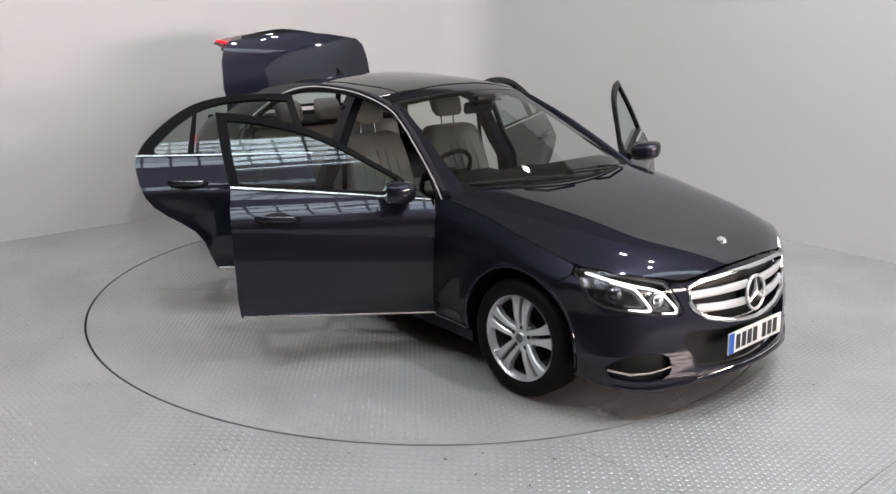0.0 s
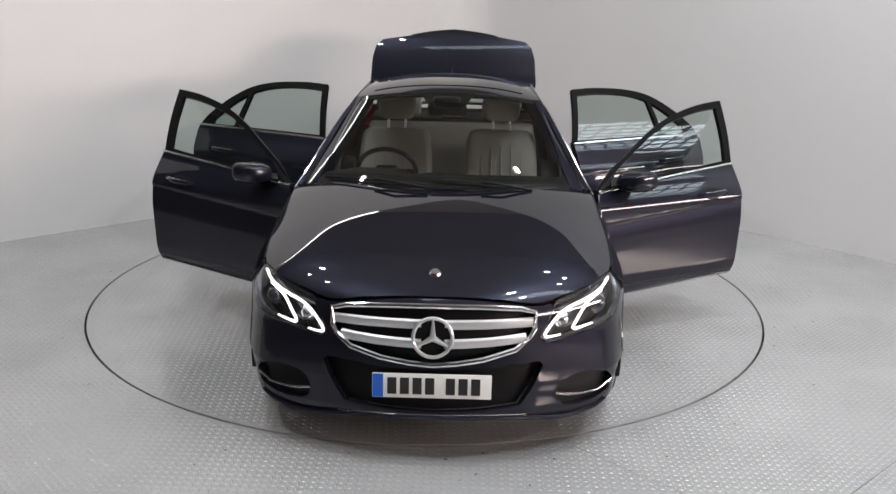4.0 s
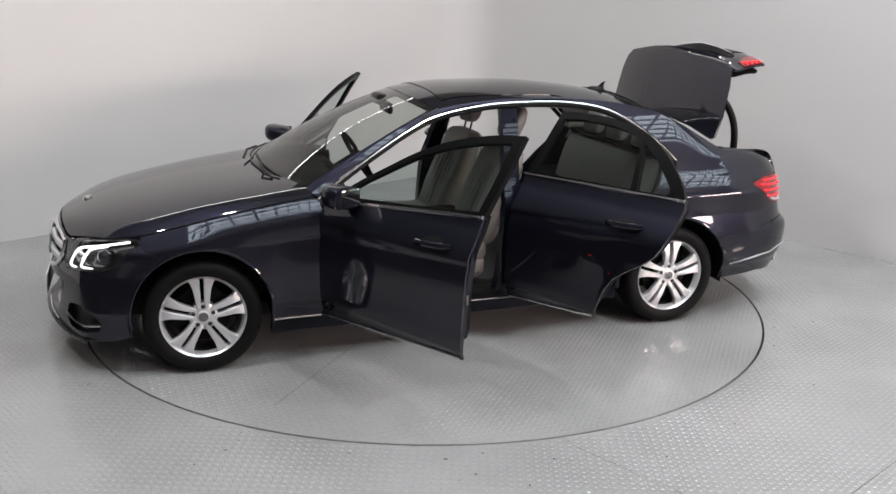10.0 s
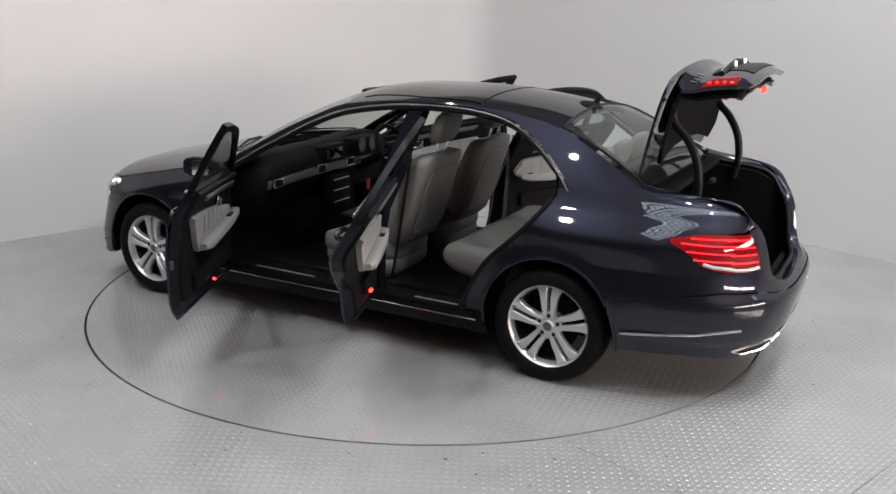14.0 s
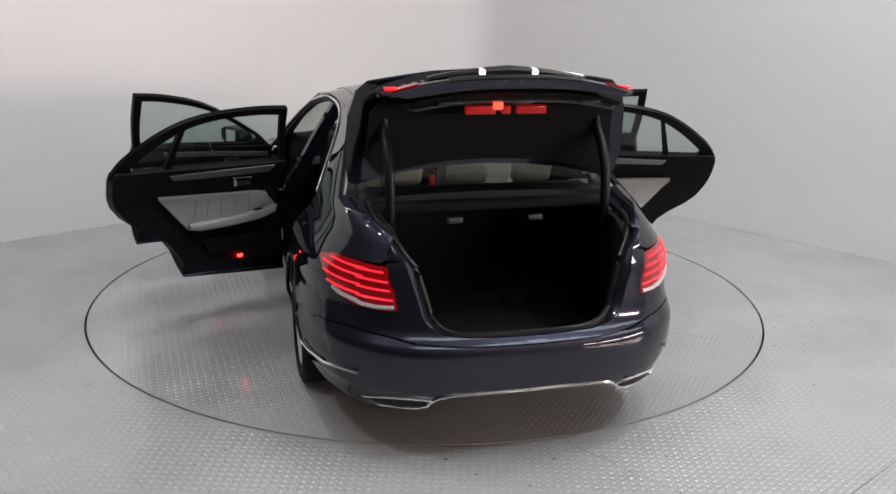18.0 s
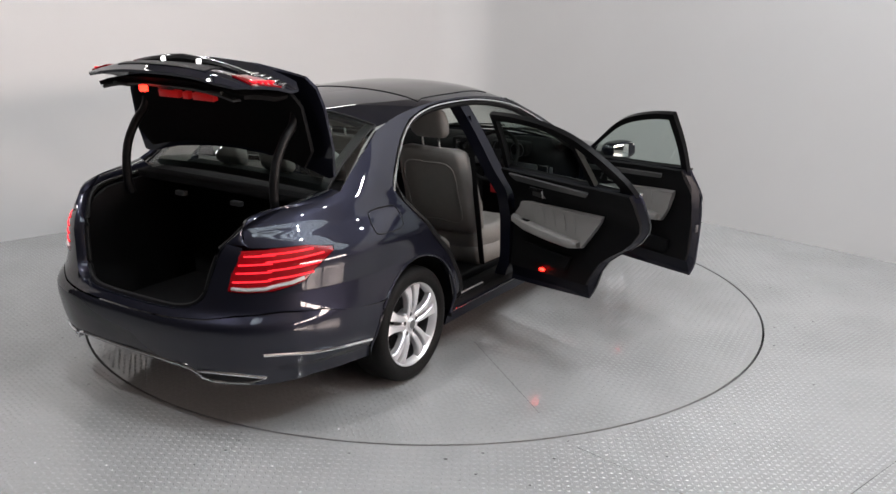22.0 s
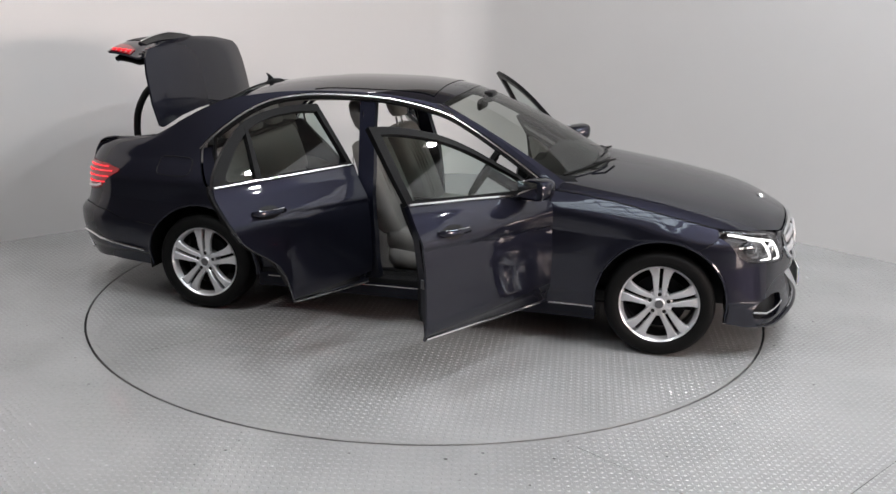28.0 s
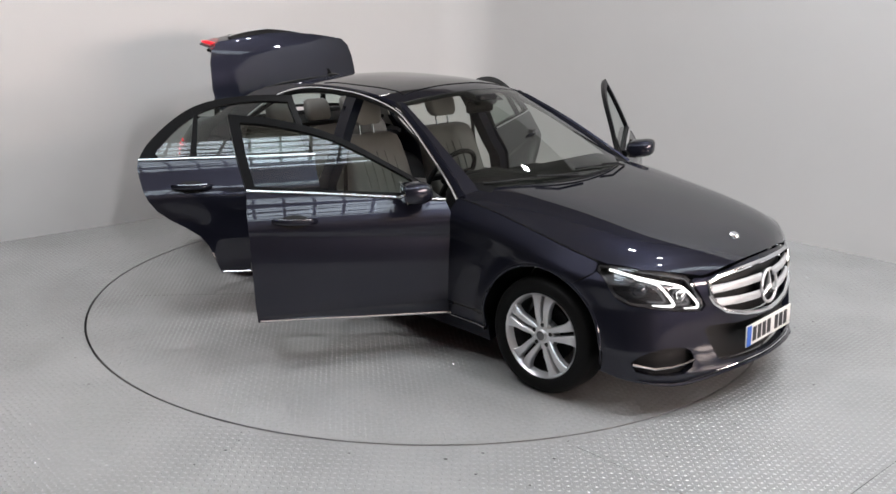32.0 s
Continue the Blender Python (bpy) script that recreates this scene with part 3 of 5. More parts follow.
JAMB_LINE = [(-1.412, 1.045), (-1.34, .915), (-1.215, .77), (-1.075, .635), (-.975, .48), (-.93, .375), (-.915, .30)]


def hood_edge_line(x0, x1, n=12, gap=0.0):
    return [(x0 + (x1 - x0) * i / n, HOOD_EDGE(x0 + (x1 - x0) * i / n) - gap) for i in range(n + 1)]


DECK_OUT = [(-1.84, 1.088), (-1.95, 1.066), (-2.10, 1.053), (-2.21, 1.042), (-2.30, 1.020), (-2.338, .980), (-2.36, .925)]
DECK_IN = [(-1.87, .648, 1.088), (-1.96, .652, 1.075), (-2.10, .649, 1.060), (-2.19, .638, 1.053), (-2.275, .618, 1.036), (-2.333, .590, 1.002), (-2.378, .554, .948)]
for s in (1, -1):
    # front wing
    loop = [(.79, .26), (.785, .6), (.775, .86), (.80, .93)] + hood_edge_line(.83, 1.725, 14, .005) + [(1.732, .735), (1.728, .72), (1.675, .688)]
    loop += arch(AX, AZ, AR, 60, 190, 26)
    skin("front_wing", [loop], side(s), PAINT, CAR, .018, (.025, .0125), core=(.9, 0, .5))
    # pillars and roof rail
    rail = spline([(a, b, 0) for a, b in RAIL_TOP], 3, False)
    line = spline([(a, b + .012, 0) for a, b in CHROME_LINE[:9]], 3, False)
    loop = [(a, b) for a, b, c in rail] + [(a, b) for a, b, c in reversed(line)]
    skin("roof_rail", [loop], side(s), PAINT, CAR, .02, (.05, .02))
    # rear quarter
    up = [(-1.25, 1.36), (-1.40, 1.325), (-1.6, 1.225), (-1.75, 1.138)] + DECK_OUT
    lamp = [(-2.36, .905), (-2.15, .903), (-2.03, .882), (-2.035, .862), (-2.09, .835), (-2.16, .787), (-2.19, .75), (-2.21, .70), (-2.12, .60)]
    a1 = math.degrees(math.asin((.56 - AZ) / AR))
    arc = [(-2.0, .565), (-1.80, .55)] + arch(-AX, AZ, AR, 180 - a1, -10, 20)
    rear_edge = spline([(a, b, 0) for a, b in DOOR_REAR], 3, False)
    line = spline([(a - .006, b + .012, 0) for a, b in CHROME_LINE[8:]], 3, False)
    loop = up + lamp + arc + [(a, b) for a, b, c in reversed(rear_edge)] + [(a, b) for a, b, c in reversed(line)][1:]
    skin("rear_quarter", [loop], side(s), PAINT, CAR, .018, (.03, .0125))
    # bright strip round the side windows
    pts = [side(s)(a, b) + Vector((0, s * .004, 0)) for a, b, c in spline([(a, b, 0) for a, b in CHROME_LINE], 4, False)]
    part("chrome_strip", tube(pts, .0062, 6), CHROME, CAR, "bright chrome window surround")
    # sill
    loop = [(1.07, .175), (1.07, .262), (.79, .262), (-.3, .275), (-1.06, .28), (-1.07, .19)]
    skin("sill", [loop], side(s, .02), SHADEPAINT, CAR, .05, (.15, .04))
    part("sill_step", box((-1.05, .70 * s, .255), (.80, .86 * s, .31), .01), DASH, CAR)
    # pillar between the doors
    loop = [(-.255, .27), (-.275, .6), (-.305, .9), (-.355, 1.2), (-.38, 1.385), (-.48, 1.385), (-.45, 1.2), (-.405, .9), (-.385, .6), (-.37, .27)]
    skin("door_pillar", [loop], side(s, .035), SHADEPAINT, CAR, .07, (.06, .06))
    # turned-in jamb behind the rear door, and the black seal round the openings
    inner = [(a, b) for a, b, c in spline([(a, b, 0) for a, b in JAMB_LINE], 3, False)]
    skin("door_jamb", [[(a, b) for a, b, c in rear_edge] + inner[::-1]], side(s, .042), PAINT, CAR, .02, (.06, .06), "painted door jamb")
    seal = [side(s, .03)(a, b - .02) for a, b, c in spline([(a, b, 0) for a, b in CHROME_LINE[:-1]], 3, False)] + [side(s, .046)(a, b) for a, b in inner[1:]]
    part("door_seal", tube(seal, .016, 6), BLACK, CAR)

for s in (1, -1):
    out = lambda x, z, d=.001: side(s)(x, z) + Vector((0, s * d, 0))
    part("bonnet_gap", tube([out(x, z) for x, z in hood_edge_line(.82, 1.725, 20, .0005)], .0032, 5), BLACK, CAR)
    part("wing_seam", tube([out(x, z) for x, z in ((1.73, .722), (1.675, .686), (1.627, .652))], .0022, 5), BLACK, CAR)
    part("bumper_seam", tube([tail(*tx(x, z, s)) + Vector((0, s * .0005, 0)) for x, z in ((-2.16, .612), (-2.1, .598), (-2.0, .572), (-1.88, .556), (-1.75, .546))], .0024, 5), BLACK, CAR)
    part("arch_lip", tube([out(x, z, -.004) for x, z in arch(AX, AZ, AR, -8, 188, 36)], .009, 8), PAINT, CAR)
    part("arch_lip", tube([out(x, z, -.004) for x, z in arch(-AX, AZ, AR, -8, 188, 36)], .009, 8), PAINT, CAR)
    part("sill_strip", tube([side(s)(x, .268) + Vector((0, s * .004, 0)) for x in (1.06, .95, .80)], .006, 6), CHROME, CAR, "chrome strip along the sill")
    part("sill_strip", tube([side(s, .02)(x, .262) + Vector((0, s * .004, 0)) for x in (.78, .3, -.3, -1.0)], .004, 6), CHROME, CAR, "chrome strip along the sill")

# bonnet
LEAD = ((.815, .769), (.73, .758), (.633, .739), (.55, .718), (.479, .702), (.43, .704), (.378, .714), (.25, .735), (.12, .746), (0, .749))
lead = [(1.725, half(1.725, HOOD_EDGE(1.725)) - .006)] + [(nose(*ny(y, z)).x - .004, y) for y, z in LEAD]
edge = [(x, half(x, z) - .004) for x, z in hood_edge_line(.80, 1.70, 16)]
back = [(1.05, 0), (1.02, .25), (.94, .50), (.85, .70)]
hl = back + edge + lead
loop = [(x, y) for x, y in hl] + [(x, -y) for x, y in reversed(hl) if y > 1e-6]
skin("bonnet", [loop], top_of(hood), PAINT, CAR, .02, (.04, .04))

# roof
red = [(a, half(a, b) - .002) for a, b, c in spline([(a, b, 0) for a, b in RAIL_TOP[4:]], 3, False)]
hl = [(.14, 0), (.125, .2), (.085, .42)] + red + [(-1.335, .568), (-1.345, .42), (-1.345, .2), (-1.345, 0)]
loop = hl + [(x, -y) for x, y in reversed(hl) if y > 1e-6]
skin("roof", [loop], top_of(roof), PAINT, CAR, .03, (.07, .07))
loop = spline([(-.02, .40, 0), (-.02, -.40, 0), (-.10, -.455, 0), (-.74, -.455, 0), (-.80, -.40, 0), (-.80, .40, 0), (-.74, .455, 0), (-.10, .455, 0)], 2)
skin("sunroof", [[(a, b) for a, b, c in loop]], top_of(roof), ROOFGLASS, CAR, .006, (.07, .07), "dark glass sunroof, closed", push=.004)


def screen(u, v):
    p = Vector((1.055 - .255 * u * u, .80 * u, .998 - .052 * u * u))
    q = Vector((.135 - .10 * u * u, .588 * u, 1.418 - .058 * u * u))
    return p.lerp(q, v) + Vector((.5, 0, .85)) * (.035 * v * (1 - v) * 4 * (1 - .6 * u * u))


def back_screen(u, v):
    p = Vector((-1.335 - .02 * u * u, .575 * u, 1.395 - .055 * u * u))
    q = Vector((-1.90 + .05 * u * u, .645 * u, 1.105 - .03 * u * u))
    return p.lerp(q, v) + Vector((-.4, 0, .9)) * (.02 * v * (1 - v) * 4)


patch("windscreen", screen, 20, 12, SCREEN, CAR, 0)
patch("rear_window", back_screen, 18, 10, REARGLASS, CAR, 0).visible_shadow = False
for s in (1, -1):
    skin("pillar_cover", [[(s * .90, -.02), (s * 1.0, -.02), (s * 1.0, 1), (s * .935, 1), (s * .925, .5)]], screen, PAINT, CAR, .006, (.05, .06), push=.004)
    part("screen_seal", tube([screen(s * 1.0, v / 10) for v in range(11)], .013, 6), BLACK, CAR)
    part("rear_seal", tube([back_screen(s * 1.0, v / 10) for v in range(11)], .007, 6), BLACK, CAR)
part("screen_seal", tube([screen(u / 10 - 1, 1) + Vector((0, 0, -.006)) for u in range(21)], .007, 6), BLACK, CAR)
part("rear_seal", tube([back_screen(u / 10 - 1, 0) for u in range(21)], .007, 6), BLACK, CAR)
part("scuttle", tube([screen(u / 10 - 1, 0) + Vector((.025, 0, -.042)) for u in range(21)], .04, 8, .6), BLACK, CAR, "black plastic scuttle panel below the windscreen")

skin("screen_band", [[(-1, -.005), (1, -.005), (1, .055), (.5, .045), (-.5, .045), (-1, .055)]], screen, BLACK, CAR, .003, (.1, .06), "black band round the windscreen", push=-.004)
skin("screen_band", [[(-.96, .955), (-.26, .955), (-.20, .84), (.20, .84), (.26, .955), (.96, .955), (.96, 1), (-.96, 1)]], screen, BLACK, CAR, .003, (.1, .06), "black band round the windscreen", push=-.004)
for s in (1, -1):
    skin("rear_band", [[(s * .90, 0), (s * 1, 0), (s * 1, 1), (s * .92, 1)]], back_screen, BLACK, CAR, .003, (.1, .1), "black band round the rear window", push=-.003)
skin("rear_band", [[(-1, .93), (1, .93), (1, 1), (-1, 1)]], back_screen, BLACK, CAR, .003, (.1, .1), "black band round the rear window", push=-.003)

# front bumper with openings
LIP = ((0, .224), (.12, .222), (.25, .218), (.36, .210), (.43, .200), (.51, .186), (.59, .176), (.66, .178), (.74, .192), (.80, .210))
GR = [(.0, .716), (.2, .711), (.38, .695), (.447, .675), (.447, .61), (.43, .57), (.36, .52), (.22, .486), (.1, .471), (0, .465)]
INTAKE = [(0, .445), (.25, .445), (.38, .458), (.468, .458), (.490, .440), (.462, .37), (.425, .31), (.392, .266), (.2, .254), (0, .250)]
FOG = [(.549, .297), (.56, .335), (.585, .360), (.64, .375), (.702, .378), (.76, .368), (.808, .346), (.833, .305), (.814, .258), (.734, .236), (.66, .230), (.60, .235), (.56, .262)]
outer = [ny(y, z - .006) for y, z in reversed(LEAD[4:])] + [ny(.51, .702), ny(.533, .690), ny(.518, .655), ny(.497, .615), ny(.472, .562), ny(.498, .535), ny(.613, .547), ny(.726, .567), ny(.822, .586), nx(1.85, .622), nx(1.795, .697), nx(1.738, .728)]
outer += [nx(1.68, .682)] + [nx(x, z) for x, z in arch(AX, AZ, AR, 61, -14, 14)] + [nx(1.83, .228), nx(1.90, .212), ny(.74, .190), ny(.66, .176), ny(.59, .174), ny(.51, .188), ny(.43, .205), ny(.25, .222), ny(0, .228)]
holes = [mirrored([ny(*p) for p in GR]), mirrored([ny(*p) for p in INTAKE])]
for s in (1, -1):
    holes.append([(s * a, b) for a, b in [ny(*p) for p in FOG]])
skin("front_bumper", [mirrored(outer)] + holes, nose, PAINT, CAR, .035, (.035, .022), core=(1.5, 0, .5))
skin("lower_intake", [mirrored([ny(*p) for p in INTAKE])], nose, BLACK, CAR, .004, (.15, .06), "black mesh air intake", core=(1.5, 0, .5), push=-.05)
part("chin_strip", tube([nose(*ny(y / 10 * .42, .236 - .016 * abs(y / 10) ** 2.5)) + Vector((.001, 0, 0)) for y in range(-10, 11)], .0035, 6), CHROME, CAR, "chrome chin strip")
part("chin_lip", tube([nose(*ny(s * y, z)) + Vector((.006, s * .004, .004)) for s, y, z in [(-1, *q) for q in reversed(LIP)] + [(1, *q) for q in LIP[1:]]], [.006, .013] + [.017] * 15 + [.013, .006], 8, .55), PAINT, CAR, "painted lip along the bumper's foot")
for s in (1, -1):
    skin("fog_recess", [[(s * a, b) for a, b in [ny(*p) for p in FOG]]], nose, BLACK, CAR, .004, (.1, .05), core=(1.5, 0, .5), push=-.034)
    part("chrome_blade", tube([nose(*ny(s * y, z)) + Vector((.002, 0, 0)) for y, z in ((.553, .300), (.61, .285), (.67, .277), (.75, .276), (.828, .298))], .007, 6), CHROME, CAR)

# grille
skin("grille", [mirrored([ny(*p) for p in GR])], nose, BLACK, CAR, .004, (.12, .05), "black grille mesh", core=(1.5, 0, .5), push=-.045)
gl = [ny(*p) for p in GR]
gl = gl + [(-a, b) for a, b in reversed(gl[1:-1])]
part("grille_frame", tube([nose(a, b) + Vector((.004, 0, 0)) for a, b in gl], .012, 8, 1, closed=True), CHROME, CAR, "chrome grille surround")
for z in (.637, .553):
    for s in (1, -1):
        pts = [nose(*ny(s * y, z + .015 * (y / .45) ** 2 * (-.5 if z > .6 else 1))) + Vector((-.012, 0, 0)) for y in (.05, .15, .25, .35, .435 if z > .6 else .405)]
        part("grille_bar", tube(pts, .017, 8, 1.35), ALLOY, CAR, "silver grille bar")
c = Vector((2.238, 0, .587))
part("emblem_back", lathe([(0, .0), (.079, 0), (.083, -.02)], 32), BLACK, CAR).matrix_basis = Matrix.Translation(c + Vector((-.014, 0, 0))) @ Matrix.Rotation(radians(-90), 4, "Z")
ring = [c + Vector((-.012 * math.sin(a), .085 * math.cos(a), .085 * math.sin(a))) for a in [2 * math.pi * i / 40 for i in range(40)]]
part("emblem", tube(ring, .0085, 8, closed=True), ALLOY, CAR, "round chrome emblem ring")
bm = bmesh.new()
for k in range(3):
    a = math.pi / 2 + k * 2 * math.pi / 3
    d = Vector((-.012 * math.sin(a), .084 * math.cos(a), .084 * math.sin(a)))
    tube([c, c + d * .5, c + d], [.015, .009, .004], 6, bm=bm)
part("emblem_spokes", bm, ALLOY, CAR)

# number plates
def number_plate(at, m, text):
    ob = part("number_plate", box((-.004, -.26, -.056), (.004, .26, .056), .003), PLATEWHITE, CAR, "white number plate with black bars")
    ob.matrix_basis = m
    band = part("plate_band", box((.0042, -.258, -.053), (.0055, -.212, .053)), PLATEBLUE, ob)
    w = .048
    for i, y in enumerate((-.17, -.115, -.06, -.005, .085, .14, .195)):
        part("plate_bar", box((.0042, y - w / 2, -.038), (.0056, y + w / 2 - .008, .038)), INK, ob)
    return ob


number_plate(None, pose(2.262, 0, .372, 0, -3, 0), "")

# headlamps
HEAD = [ny(y, z) for y, z in ((.476, .562), (.502, .539), (.613, .551), (.726, .571), (.819, .590))] + [nx(1.845, .626), nx(1.79, .699), nx(1.738, .735), nx(1.733, .756)]
HEAD += [ny(y, z - .007) for y, z in LEAD[:4]] + [ny(.537, .690), ny(.522, .655), ny(.501, .615)]
for s in (1, -1):
    loop = [(s * a, b) for a, b in HEAD]
    bowl = skin("headlamp", [loop], nose, LAMPBOWL, CAR, .004, (.06, .03), "clear headlamp with lit white strips", core=(1.5, 0, .5), push=-.06)
    cover = skin("lens", [loop], nose, LENS, bowl, 0, (.06, .03), core=(1.5, 0, .5), push=-.001)
    cover.visible_shadow = False
    def on(y, z, d=-.02):
        p = nose(*ny(s * y, z))
        return p + normal_of(nose, *ny(s * y, z), 1 if normal_of(nose, *ny(s * y, z), 1).x > 0 else -1) * d
    for run in (((.826, .750), (.776, .729), (.691, .703), (.62, .682), (.575, .655), (.534, .612), (.503, .565), (.52, .553), (.576, .556)), ((.778, .722), (.723, .702), (.695, .682), (.663, .63), (.636, .585), (.65, .574), (.735, .580))):
        line = [Vector(p) for p in spline([tuple(on(y, z)) for y, z in run], 3, False)]
        part("light_strip", tube(line, .0065, 6), WHITELED, bowl)
    for y, z, k in ((.779, .655, 1), (.597, .617, .85)):
        ball = lathe([(0, .0), (.02 * k, -.003), (.032 * k, -.014), (.038 * k, -.03), (.045 * k, -.03), (.046 * k, -.05)], 20)
        o = part("projector", ball, LAMPGLASS if k == 1 else REFLECTOR, bowl)
        o.matrix_basis = Matrix.Translation(on(y, z, -.012)) @ Matrix.Rotation(radians(-90 + s * 38), 4, "Z")
    # bright bezel round the lamp bowl
    part("bezel", tube([nose(a, b) + normal_of(nose, a, b, 1 if normal_of(nose, a, b, 1).x > 0 else -1) * -.02 for a, b in loop], .012, 6, closed=True), LAMPBOWL, bowl)

# rear bumper, lamps and boot opening
outer = [ty(0, .568), ty(.3, .572), ty(.50, .584), ty(.60, .602), ty(.75, .616), tx(-2.13, .60), tx(-2.0, .565), tx(-1.745, .545), tx(-1.79, .46), tx(-1.81, .36), tx(-1.812, .265), tx(-1.95, .268), tx(-2.15, .275), ty(.78, .265), ty(.70, .258), ty(.5, .262), ty(.42, .32), ty(.3, .335), ty(0, .335)]
skin("rear_bumper", [mirrored(outer)], tail, PAINT, CAR, .02, (.05, .018), core=(-1.5, 0, .5))
for s in (1, -1):
    pts = [tail(*ty(s * y, z)) + Vector((-.004, s * .002, 0)) for y, z in ((.0, .352), (.34, .350), (.40, .335), (.445, .305))]
    part("bumper_strip", tube(pts, .008, 6), CHROME, CAR, "chrome rear bumper strip")
    loop = [tail(*ty(s * y, z)) + Vector((-.004, s * .002, 0)) for y, z in ((.43, .325), (.50, .332), (.62, .325), (.70, .30), (.64, .275), (.50, .276), (.44, .295))]
    part("exhaust_trim", tube(loop, .008, 6, closed=True), CHROME, CAR, "chrome exhaust trim")
    loop = [(s * a, b) for a, b in [ty(.43, .325), ty(.50, .332), ty(.62, .325), ty(.70, .30), ty(.64, .275), ty(.50, .276), ty(.44, .295)]]
    skin("exhaust_outlet", [loop], tail, BLACK, CAR, .004, (.1, .03), core=(-1.5, 0, .5), push=.003)
    pts = [tail(*tx(x, z, s)) + Vector((-.004, s * .010, 0)) for x, z in ((-1.84, .372), (-2.0, .388), (-2.2, .408), (-2.40, .432))]
    part("side_strip", tube(pts, .008, 6), CHROME, CAR, "chrome strip on the rear bumper side")
    # rear lamp
    TL = [ty(.595, .893), ty(.70, .898), tx(-2.30, .90), tx(-2.15, .902), tx(-2.035, .88), tx(-2.04, .862), tx(-2.095, .835), tx(-2.165, .787), tx(-2.192, .752), tx(-2.235, .735), ty(.728, .714), ty(.625, .708), ty(.56, .714), ty(.575, .80)]
    loop = [(s * a, b) for a, b in TL]
    lamp = skin("rear_lamp", [loop], tail, REDLENS, CAR, .03, (.08, .04), "lit red rear lamp with white lower band", core=(-1.5, 0, .5))
    for z0, z1, y0, xe in ((.870, .885, .615, -2.13), (.832, .862, .60, -2.09), (.795, .825, .593, -2.12), (.755, .785, .58, -2.155)):
        pts = [tail(*ty(s * y, z0 + (z1 - z0) * .12 * k)) for k, y in enumerate((y0, .66, .72))]
        pts += [tail(*tx(-2.33 + (xe + 2.33) * k / 3, z0 + (z1 - z0) * (.40 + .60 * k / 3), s)) for k in range(4)]
        pts = [Vector(p) for p in spline([tuple(p) for p in pts], 3, False)]
        part("light_strip", tube([p + Vector((-.002, s * .001, 0)) for p in pts], .0045, 6), REDLED, lamp)
    pts = [tail(*ty(s * y, z)) for y, z in ((.575, .725), (.64, .722), (.70, .726))] + [tail(*tx(x, z, s)) for x, z in ((-2.32, .735), (-2.25, .748), (-2.20, .765))]
    part("reversing_band", tube([p + Vector((-.002, s * .003, 0)) for p in pts], .009, 6), ALLOY, lamp)

# panel below the boot opening, and the deck beside it
OPENING = [(0, .598), (.15, .599), (.30, .604), (.38, .617), (.42, .636), (.447, .662), (.464, .695), (.475, .735), (.49, .785), (.512, .86), (.530, .922)]
loop = [ty(*p) for p in OPENING] + [ty(.60, .905), ty(.582, .81), ty(.566, .735), ty(.560, .710), ty(.625, .704), ty(.73, .710), tx(-2.235, .731), tx(-2.195, .747), tx(-2.208, .70), tx(-2.13, .605), ty(.75, .622), ty(.60, .608), ty(.5, .590), ty(.3, .578), ty(0, .574)]
skin("rear_panel", [mirrored(loop)], tail, PAINT, CAR, .03, (.06, .02), core=(-1.5, 0, .5))
rim = [tail(*ty(*p)) for p in OPENING] + [Vector(p) for p in reversed(DECK_IN)]
rim = [Vector(p) for p in spline([tuple(p) for p in rim], 2, False)]
for s in (1, -1):
    a = [side(s)(x, z) for x, z in DECK_OUT] + [tail(*ty(s * .66, .905))]
    b = [Vector((x, s * y, z)) for x, y, z in DECK_IN] + [tail(*ty(s * .530, .922))]
    a = [Vector(p) for p in spline([tuple(p) for p in a], 3, False)]
    b = [Vector(p) for p in spline([tuple(p) for p in b], 3, False)]
    bm = bmesh.new()
    grid = []
    for p, q in zip(a, b):
        up = Vector((-.3, 0, 1)) if p.z > .95 else Vector((-1, 0, .4))
        grid.append([bm.verts.new(p.lerp(q, k / 4) + up.normalized() * (.010 * math.sin(math.pi * k / 4))) for k in range(5)])
    for g, h in zip(grid, grid[1:]):
        for k in range(4):
            bm.faces.new((g[k], g[k + 1], h[k + 1], h[k]))
    part("boot_deck", bm, PAINT, CAR, "painted deck beside the boot lid", angle=60)
    # turned-in flange of the opening and its seal
    bm = bmesh.new()
    rows, line = [], []
    for p in rim:
        p = Vector((p.x, s * p.y, p.z))
        d = (Vector((-1.95, 0, .80)) - p)
        d.x *= .6
        d.z = 0
        d.normalize()
        down = Vector((.35, 0, -.3)) if p.z < .9 else Vector((.1, 0, -1))
        q = p + d * .05 + down * .03
        rows.append([bm.verts.new(v) for v in (p, p + d * .015 + down * .002, p + d * .042 + down * .02, q + down * .03)])
        line.append(q + d * .006)
    for g, h in zip(rows, rows[1:]):
        for k in range(3):
            bm.faces.new((g[k], g[k + 1], h[k + 1], h[k]))
    part("boot_gutter", bm, PAINT, CAR, "painted edge of the boot opening", angle=70)
    part("boot_seal", tube(line, .013, 8), BLACK, CAR)

